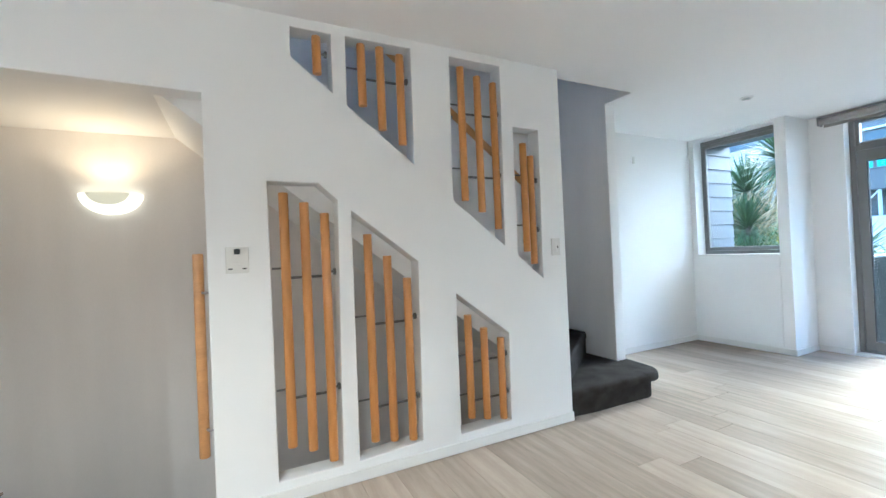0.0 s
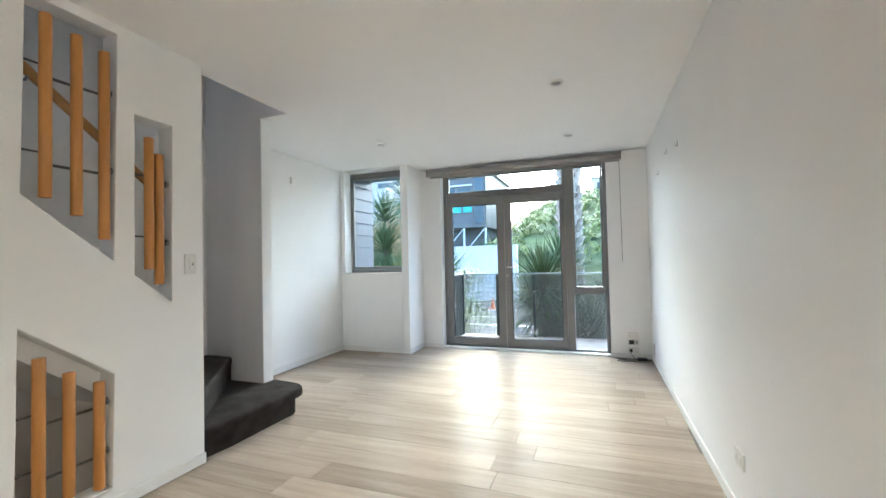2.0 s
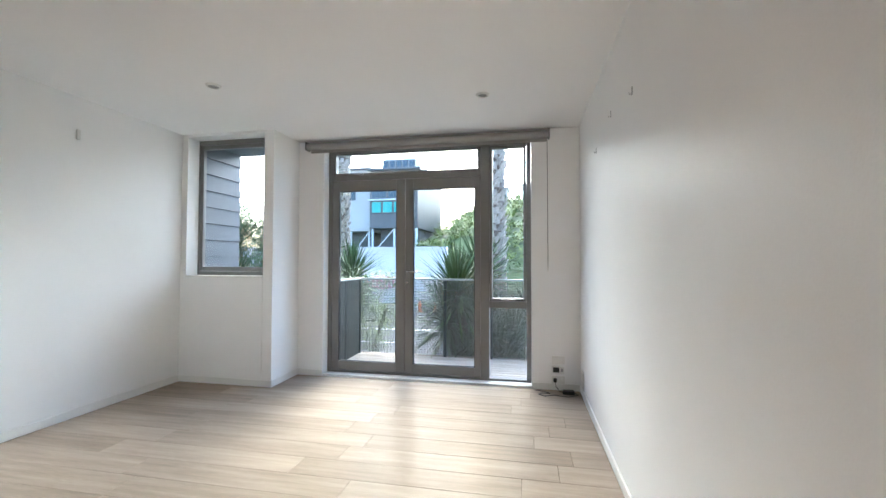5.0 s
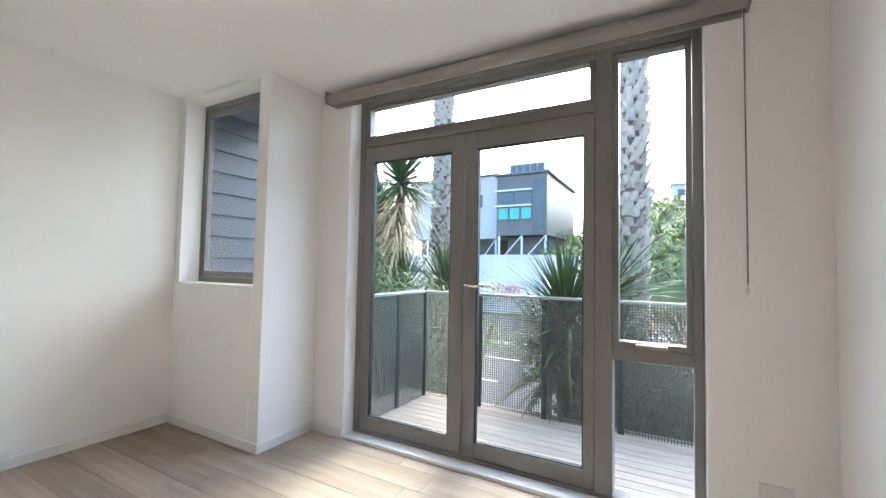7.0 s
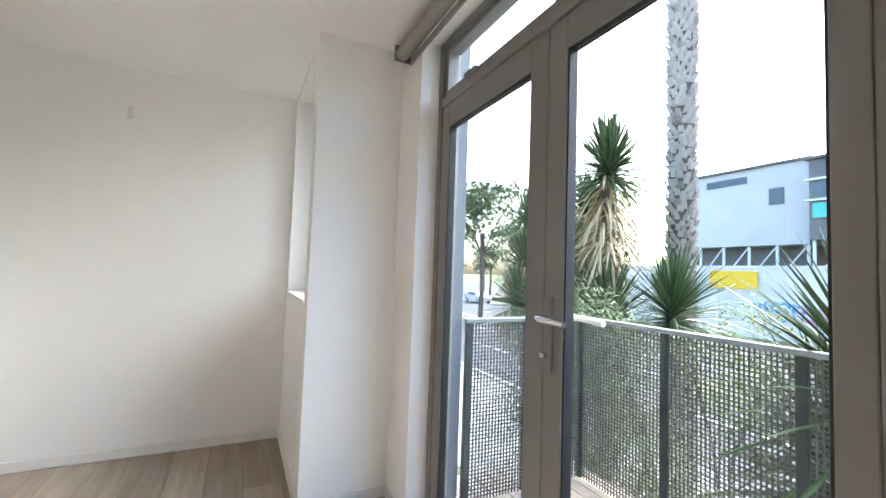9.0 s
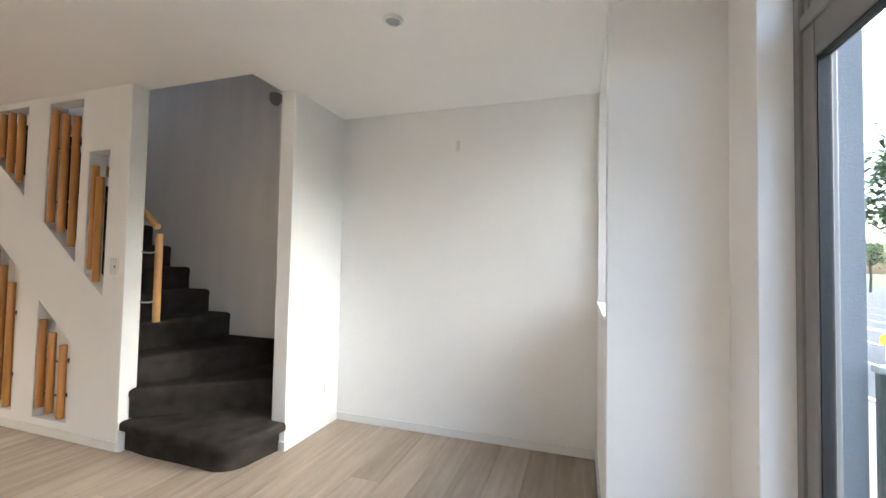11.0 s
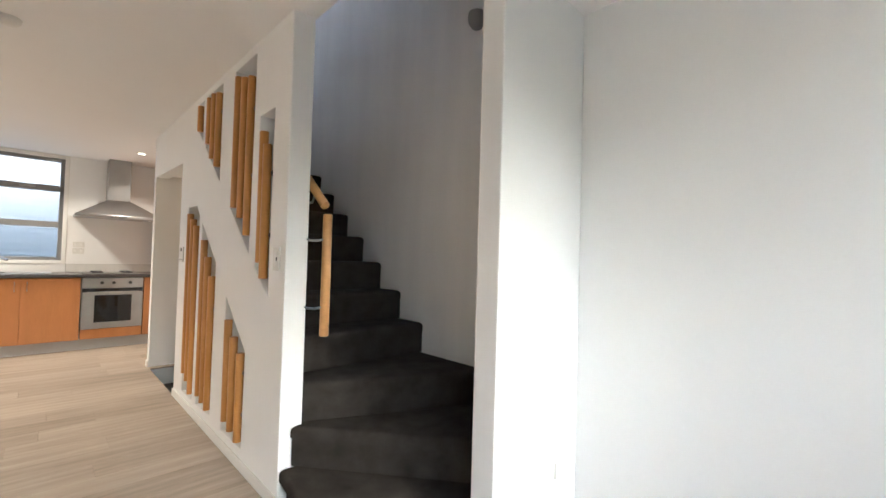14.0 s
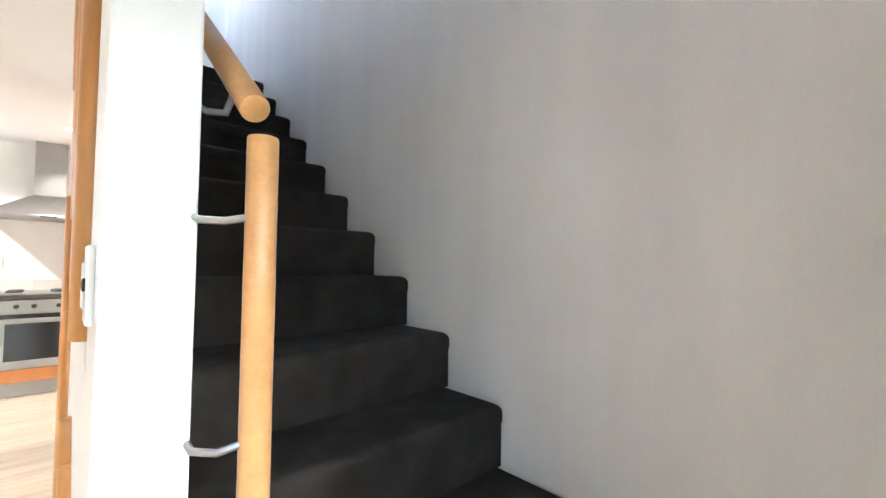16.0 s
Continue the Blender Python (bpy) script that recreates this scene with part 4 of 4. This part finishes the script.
def shrub(label, at, size, n, mat, leaf=0.05):
    s = thing("shrub", label, "shrub", "garden shrubs")
    for k in range(5):
        a = prng.uniform(0, 6.28)
        part("stem", bm_tube([(at[0], at[1], -2.6), (at[0] + 0.15 * math.cos(a), at[1] + 0.15 * math.sin(a), (at[2] - 2.6) / 2), (at[0] + size[0] * 0.5 * math.cos(a), at[1] + size[1] * 0.5 * math.sin(a), at[2])], 0.018, 6), "trunk", s)
    b = bmesh.new()
    lumps = [(prng.gauss(0, 0.42), prng.gauss(0, 0.42), prng.uniform(-1, 1), prng.uniform(0.25, 0.5)) for _ in range(16)]
    for _ in range(n):
        cx, cy, cz, cr = prng.choice(lumps)
        o = (at[0] + size[0] * (cx + prng.gauss(0, cr * 0.5)), at[1] + size[1] * (cy + prng.gauss(0, cr * 0.5)), at[2] + size[2] * (cz + prng.gauss(0, cr * 0.5)))
        leaf_blade(b, o, prng.uniform(0, 6.28), prng.uniform(-0.6, 0.9), leaf * prng.uniform(1.2, 2.4), leaf * 0.3, 0.5, 2)
    part("foliage", b, mat, s, "loose small leaves")


shrub("loose leafy shrub behind the railing", (-0.45, 7.7, -0.4), (0.75, 0.6, 1.2), 5200, "bush")
shrub("yellow-green shrub by the road", (-1.6, 11.5, 0.0), (1.2, 0.9, 0.8), 1800, "lightbush", 0.07)
shrub("leafy grey-green shrub beyond the fin wall", (-3.5, 10.4, 1.0), (1.0, 1.0, 1.6), 6500, "bush", 0.08)
shrub("loose grey-green shrub behind the corner of the railing", (-1.0, 8.1, 0.1), (0.6, 0.5, 1.0), 3800, "bush", 0.05)
shrub("tall airy shrub among the yuccas", (-3.0, 10.6, 1.2), (1.0, 0.7, 1.5), 5200, "bush", 0.07)
shrub("dark shrub between the yuccas", (2.5, 7.6, -0.7), (0.7, 0.35, 0.8), 3200, "bush")
shrub("dark shrub under the balcony", (0.6, 7.6, -1.3), (0.8, 0.4, 0.7), 3000, "bush")
shrub("dark leafy shrub behind the yuccas", (-2.2, 9.0, -0.6), (1.4, 0.6, 1.0), 6000, "bush", 0.06)


def palm(label, x, y, r, h):
    p = thing("palm_tree", label, "palm tree", "palms along the road")
    part("trunk", bm_rod((x, y, -2.6), (x, y, h), r * 1.05, r * 0.8, 20), "trunk", p, "grey-brown trunk")
    b = bmesh.new()
    step = r * 0.46
    k = 0
    z = -2.0
    while z < h:
        for i in range(12):
            a = (i + 0.5 * (k % 2)) * math.tau / 12 + prng.uniform(-0.12, 0.12)
            rr = r * 0.92
            c = Vector((x + rr * math.cos(a), y + rr * math.sin(a), z + prng.uniform(-0.04, 0.04)))
            out, s = Vector((math.cos(a), math.sin(a), 0)), Vector((-math.sin(a), math.cos(a), 0))
            w, hh, q = r * 0.31, step * 1.3, r * prng.uniform(0.16, 0.42)
            vs = [b.verts.new(e) for e in (c - s * w - out * 0.1 * r, c + s * w - out * 0.1 * r, c + s * w * 0.55 + out * q + Vector((0, 0, hh)), c - s * w * 0.55 + out * q + Vector((0, 0, hh)), c + out * q * 0.55 + Vector((0, 0, hh * 0.3)))]
            for f in ((0, 1, 4), (1, 2, 4), (2, 3, 4), (3, 0, 4), (0, 3, 2, 1)):
                b.faces.new([vs[j] for j in f])
        z += step
        k += 1
    part("leaf_bases", b, "bark", p, "overlapping cut leaf bases")
    c = bmesh.new()
    for i in range(26):
        a, e = i * 2.4, prng.uniform(-0.5, 1.2)
        o, d = Vector((x, y, h)), Vector((math.cos(a) * math.cos(e), math.sin(a) * math.cos(e), math.sin(e)))
        for j in range(16):
            o = o + d * 0.17
            d = (d + Vector((0, 0, -0.075))).normalized()
            for sg in (1, -1):
                leaf_blade(c, o, math.atan2(d.y, d.x) + sg * 0.9, d.z - 0.2, 0.45, 0.015, 0.5, 2)
    part("crown", c, "bush", p, "feathery green fronds")


palm("palm trunk with ragged leaf bases close to the balcony", 1.79, 8.75, 0.215, 9.5)
palm("palm trunk with ragged leaf bases by the kerb", -2.19, 11.4, 0.21, 11.5)
palm("palm with ragged trunk beside the road", -6.6, 12.7, 0.21, 11.0)

# ---- street ----
structure(part("ground", bm_box(-900, 900, 6.0, 1800, -3.0, -2.72), "ground"), "rough grass ground reaching to the horizon", "ground")
structure(part("ground_under_house", bm_box(-900, 900, -900, 6.0, -3.0, -2.62), "pave"), "concrete ground under the house", "ground")
structure(part("pavement", bm_box(-200, 200, 9.0, 13.2, -2.74, -2.58), "pave"), "pale concrete pavement with a kerb", "pavement")
structure(part("garden_bed", bm_box(-40, 40, 6.9, 9.0, -2.74, -2.6), "ground"), "planted bed under the balcony", "ground")
structure(part("road_far", bm_box(-300, -52, 36, 74, -2.74, -2.71), "asphalt"), "far grey asphalt road", "road")
structure(part("road", bm_box(-300, 300, 13.2, 36, -2.74, -2.70), "asphalt"), "wide grey asphalt road", "road")
rl = thing("road_marking", "white painted lane lines", "road marking", kind="structure")
for y in (17.0, 20.5, 27.5, 31.0):
    for i in range(-14, 14):
        part("dash", bm_box(i * 6.0, i * 6.0 + 3, y, y + 0.14, -2.7, -2.696), "paint", rl)
for y in (13.7, 24.0, 24.4, 35.3):
    part("line", bm_box(-200, 200, y, y + 0.14, -2.7, -2.696), "paint", rl)
rw = thing("retaining_wall", "whitewashed concrete wall with faded graffiti", "wall", kind="structure")
part("wall_block", bm_box(-38, -4.5, 38.0, 38.6, -2.74, 2.2), "retain", rw)
part("capping", bm_box(-38, -4.5, 37.9, 38.7, 2.2, 2.4), "retain", rw)


def graffiti(x, z, w, h, mat):
    b = bmesh.new()
    for i in range(7):
        cx = x + w * (i / 6 - 0.5)
        pts = [(cx + w * 0.11 * math.cos(a) * (1 + 0.3 * math.sin(3 * a + i)), 37.99, z + h * 0.5 * math.sin(a) * (1 + 0.2 * math.cos(2 * a + i))) for a in [k * math.tau / 18 for k in range(18)]]
        bm_tube(pts, 0.09, 5, b)
    part("graffiti", b, mat, rw, "looping spray-painted shapes")


graffiti(-13.4, -0.75, 2.6, 1.1, "blue")
graffiti(-10.4, -0.85, 2.4, 1.0, "pink")
yb = thing("yellow_board", "plain bright yellow board on the wall top", "board")
part("panel", bm_box(-17.7, -14.4, 37.7, 37.85, 0.7, 2.0, 0.02), "yellow", yb)
for x in (-17.3, -14.9):
    part("leg", bm_box(x, x + 0.1, 37.72, 37.84, -2.7, 0.7), "white", yb)

# hillside
hb = bmesh.new()
nx, ny = 60, 26
hg = []
for j in range(ny):
    r = []
    for i in range(nx):
        x, y = -96 + i * 3.2, 38.7 + j * 2.2
        rise = min(1.0, (y - 38.7) / 34)
        right = 1 / (1 + math.exp(-(x + 8) / 2.5))
        z = -2.7 + (3.9 + 1.0 * rise * 3) * (1 - right) + right * (1.0 + 13.5 * rise ** 0.6) + 0.5 * noise.noise((x * 0.12, y * 0.12, 0)) + 0.25 * noise.noise((x * 0.5, y * 0.5, 3))
        z = -2.76 + (z + 2.76) / (1 + math.exp(-(x + 42) / 3))
        if j == ny - 1:
            z = -3
        r.append(hb.verts.new((x, y, z)))
    hg.append(r)
for j in range(ny - 1):
    for i in range(nx - 1):
        hb.faces.new((hg[j][i], hg[j][i + 1], hg[j + 1][i + 1], hg[j + 1][i]))
structure(part("hillside", hb, "ground", None, "", True), "overgrown green hillside across the road", "hill")
hv = bmesh.new()
hl = bmesh.new()
for i in range(640):
    x, y = prng.uniform(-9, 34), prng.uniform(40, 72)
    rise = min(1.0, (y - 38.7) / 34)
    right = 1 / (1 + math.exp(-(x + 8) / 2.5))
    z = -2.7 + (3.9 + 3 * rise) * (1 - right) + right * (1.0 + 13.5 * rise ** 0.6)
    s = prng.uniform(0.4, 1.3)
    tgt = hv if prng.random() < 0.5 else hl
    for k in range(46):
        o = (x + prng.gauss(0, s * 0.5), y + prng.gauss(0, s * 0.5), z + abs(prng.gauss(0, s * 0.55)))
        leaf_blade(tgt, o, prng.uniform(0, 6.28), prng.uniform(-0.3, 1.0), 0.55, 0.11, 0.6, 2)
tagged(part("hill_shrubs", hv, "bush"), "dark scrub covering the hillside", "scrub", kind="stuff")
tagged(part("hill_grass", hl, "lightbush"), "bright green scrub covering the hillside", "scrub", kind="stuff")


def building(label, x0, x1, y0, y1, z0, z1, mat, floors, ground_z):
    b = thing("building", label, "building", "buildings on the hill")
    part("wall", bm_box(x0, x1, y0, y1, z0, z1, 0.05), mat, b)
    part("roof", bm_box(x0 - 0.3, x1 + 0.3, y0 - 0.3, y1 + 0.3, z1, z1 + 0.25, 0.05), "bdark", b)
    n = max(2, int((x1 - x0) / 2.2))
    for k in range(n + 1):
        x = x0 + 0.2 + (x1 - x0 - 0.4) * k / n
        part("stilt", bm_rod((x, y0 + 0.3, ground_z), (x, y0 + 0.3, z0), 0.13, n=8), "white", b, "white steel stilt")
    for k in range(n):
        xa, xb = x0 + 0.2 + (x1 - x0 - 0.4) * k / n, x0 + 0.2 + (x1 - x0 - 0.4) * (k + 1) / n
        part("brace", bm_rod((xa, y0 + 0.3, ground_z + 0.3), (xb, y0 + 0.3, z0), 0.07, n=6), "white", b, "diagonal brace")
    return b


def opening(b, x0, x1, y, z0, z1, mat, name="window"):
    w = part(name, bm_box(x0, x1, y - 0.06, y + 0.1, z0, z1, 0.01), "bdark", b)
    part("pane", bm_box(x0 + 0.1, x1 - 0.1, y - 0.08, y - 0.05, z0 + 0.1, z1 - 0.1), mat, w)


b1 = building("blue-grey clad block on white braced stilts", -27.5, -15.6, 48, 60, 4.6, 11.9, "bgrey", 2, 1.2)
opening(b1, -18.6, -17.4, 48, 8.3, 9.8, "bglass")
opening(b1, -24.2, -20.4, 48, 10.6, 11.3, "bglass")
# Solid dark block between the stilts, its colour stands in for shade there.
part("underside", bm_box(-27.0, -16.0, 50, 59.5, 1.3, 4.58), "bdark", b1, "dark block painting the shade of the undercroft")
b2 = building("dark office block with bands of teal glazing on stilts", -15.0, -9.4, 46.5, 60, 4.8, 11.4, "bdark", 3, 1.6)
# Same dark filler as under the first block, for the shade below the floor.
part("underside", bm_box(-14.6, -9.8, 49, 59.5, 1.5, 4.78), "bdark", b2, "dark block painting the shade of the undercroft")
for k in range(3):
    opening(b2, -14.85 + k * 1.3, -13.6 + k * 1.3, 46.5, 6.5, 7.9, "teal")
for k in range(2):
    opening(b2, -14.85 + k * 1.95, -13.0 + k * 1.95, 46.5, 8.2, 9.6, "bglass")
opening(b2, -10.85, -9.6, 46.5, 5.2, 11.0, "bglass")
part("penthouse", bm_box(-13.9, -9.9, 47.4, 56, 11.6, 12.9, 0.05), "bgrey", b2)
for k in range(5):
    opening(b2, -13.8 + k * 0.78, -13.1 + k * 0.78, 47.4, 11.75, 12.7, "bglass")
for z in (8.05, 9.75):
    part("band", bm_box(-15.2, -11.0, 46.2, 46.5, z - 0.08, z + 0.08), "white", b2, "pale balcony edge")
for k, (x, w, h) in enumerate(((2.0, 5, 2.2), (8.5, 6, 2.8), (15.5, 4.5, 2.0), (-4.6, 4, 2.4))):
    hs = thing("house", "small pale house on the hilltop", "house", "houses on the hilltop")
    zz = 11.9 if x > 0 else 11.2
    part("wall", bm_box(x, x + w, 74, 79, zz - 3, zz + h, 0.05), "retain", hs)
    part("roof", bm_box(x - 0.3, x + w + 0.3, 73.6, 79.4, zz + h, zz + h + 0.3, 0.05), "bgrey", hs)
    for q in range(2):
        opening(hs, x + 0.7 + q * 1.9, x + 1.9 + q * 1.9, 74, zz + 0.5, zz + 1.6, "bglass")


def car(label, x, y, mat, ang=0.0):
    c = thing("car", label, "car", "cars on the road")
    prof = [(-2.1, 0.35), (-2.15, 0.75), (-1.7, 0.95), (-1.3, 1.0), (-0.8, 1.42), (0.7, 1.45), (1.3, 1.0), (2.0, 0.88), (2.15, 0.5), (2.1, 0.35)]
    b = bmesh.new()
    l = [b.verts.new((u, -0.85, w)) for u, w in prof]
    r = [b.verts.new((u, 0.85, w)) for u, w in prof]
    b.faces.new(l)
    b.faces.new(r[::-1])
    for i in range(len(prof)):
        b.faces.new((l[i], r[i], r[(i + 1) % len(prof)], l[(i + 1) % len(prof)]))
    bmesh.ops.recalc_face_normals(b, faces=b.faces[:])
    part("body", b, mat, c)
    for sx in (-1, 1):
        part("side_window", bm_box(-0.95, 0.85, sx * 0.86 - 0.01, sx * 0.86 + 0.01, 1.03, 1.36), "bglass", c)
        for u in (-1.35, 1.35):
            w = part("wheel", bm_rod((u, sx * 0.70, 0.32), (u, sx * 0.90, 0.32), 0.32, n=18), "tyre", c)
            part("rim", bm_rod((u, sx * 0.89, 0.32), (u, sx * 0.91, 0.32), 0.2, n=14), "silver", w)
    c.matrix_world = pose(x, y, -2.7, 0, 0, ang)


car("red hatchback on the road", -56, 30.2, "red")
car("silver car on the road", -70, 33.0, "silver")
car("red car on the road", -74, 29.0, "red", 180)
car("white-silver car on the road", -45, 33.2, "silver", 180)
for x, y in ((-4.2, 31.8), (-5.4, 32.0), (1.0, 33)):
    k = thing("traffic_cone", "orange traffic cone with a white band", "traffic cone", "traffic cones")
    part("cone", bm_rod((x, y, -2.66), (x, y, -1.85), 0.2, 0.04, 16), "orange", k)
    part("base", bm_box(x - 0.25, x + 0.25, y - 0.25, y + 0.25, -2.7, -2.65, 0.01), "orange", k)
    part("band", bm_rod((x, y, -2.35), (x, y, -2.15), 0.135, 0.092, 16), "white", k)
rs = thing("road_sign", "round yellow road sign on a short post", "road sign")
part("disc", bm_rod((-22.0, 18.08, -1.78), (-21.97, 18.08, -1.78), 0.26, n=24), "yellow", rs, "plain yellow disc")
part("post", bm_rod((-22.03, 18.08, -2.71), (-22.03, 18.08, -1.55), 0.03, n=10), "white", rs)


def tree(label, x, y, h, r):
    t = thing("street_tree", label, "tree", "trees down the road")
    part("trunk", bm_tube([(x, y, -2.7), (x + 0.2, y, -1 + h * 0.2), (x, y, h * 0.6)], 0.22, 9), "trunk", t)
    for k in range(6):
        a = k * 1.05
        part("limb", bm_tube([(x, y, h * 0.35), (x + r * 0.4 * math.cos(a), y + r * 0.4 * math.sin(a), h * 0.62), (x + r * 0.8 * math.cos(a), y + r * 0.8 * math.sin(a), h * prng.uniform(0.6, 0.9))], 0.07, 6), "trunk", t)
    b = bmesh.new()
    for k in range(34):
        a, e, q = prng.uniform(0, 6.28), prng.uniform(-0.6, 1.4), r * prng.uniform(0.35, 1.0)
        c = (x + q * math.cos(a) * math.cos(e), y + q * math.sin(a) * math.cos(e), h * 0.68 + q * 0.8 * math.sin(e))
        for _ in range(70):
            s = r * 0.16
            leaf_blade(b, (c[0] + prng.gauss(0, s), c[1] + prng.gauss(0, s), c[2] + prng.gauss(0, s * 0.7)), prng.uniform(0, 6.28), prng.uniform(-0.8, 0.8), 0.5, 0.16, 0.5, 2)
    part("crown", b, "bush", t, "uneven dark green crown")


tree("broad dark-leaved tree beside the road", -25.5, 21.8, 7.2, 4.2)
tree("dark-leaved tree far down the road", -70, 37.5, 4.0, 3.4)
tree("dark-leaved tree far down the road", -62, 46, 5.0, 4.0)
for x, y, h in ((-95, 30.5, 3.5), (-108, 36, 5.0), (-112, 44, 5.5), (-118, 52, 5.0), (-120, 24, 4.5), (-104, 18, 4.5), (-116, 12, 5.5), (-100, 58, 6.0)):
    tree("dark-leaved tree far down the road", x, y, h, 4.2)

# ---- floor planks ----


def plank_mesh(length, width, thick, name, mat):
    bm = bm_box(0, length, 0, width, -thick, 0)
    top = [e for e in bm.edges if all(abs(q.co.z) < 1e-6 for q in e.verts)]
    bmesh.ops.bevel(bm, geom=top, offset=0.0014, segments=1, affect="EDGES")
    me = bpy.data.meshes.new(name)
    bm.to_mesh(me)
    bm.free()
    me.materials.append(M[mat])
    return me


rng = random.Random(7)
PL, PW = 1.285, 0.192
shared = {}
row, y = 0, -3.05
while y < 5.80:
    w = min(PW, 5.70 - y) - 0.0012
    if w < 0.02:
        break
    x0 = -0.90 if y < -1.1 else (-1.0 if 3.2 < y < 5.25 else (-0.40 if 2.2 < y <= 3.2 else 0.0))
    x = x0 - rng.random() * 0.8
    while x < 2.83:
        a, b = max(x, x0), min(x + PL, 2.828)
        if b - a > 0.03:
            key = (round(b - a, 3), round(w, 3))
            if key not in shared:
                shared[key] = plank_mesh(key[0] - 0.001, key[1], 0.012, "plank", "plank")
            ob = new("plank", shared[key])
            ob.location = (a, y, 0.0)
            ob.parent = floor
        x += PL
    y += PW
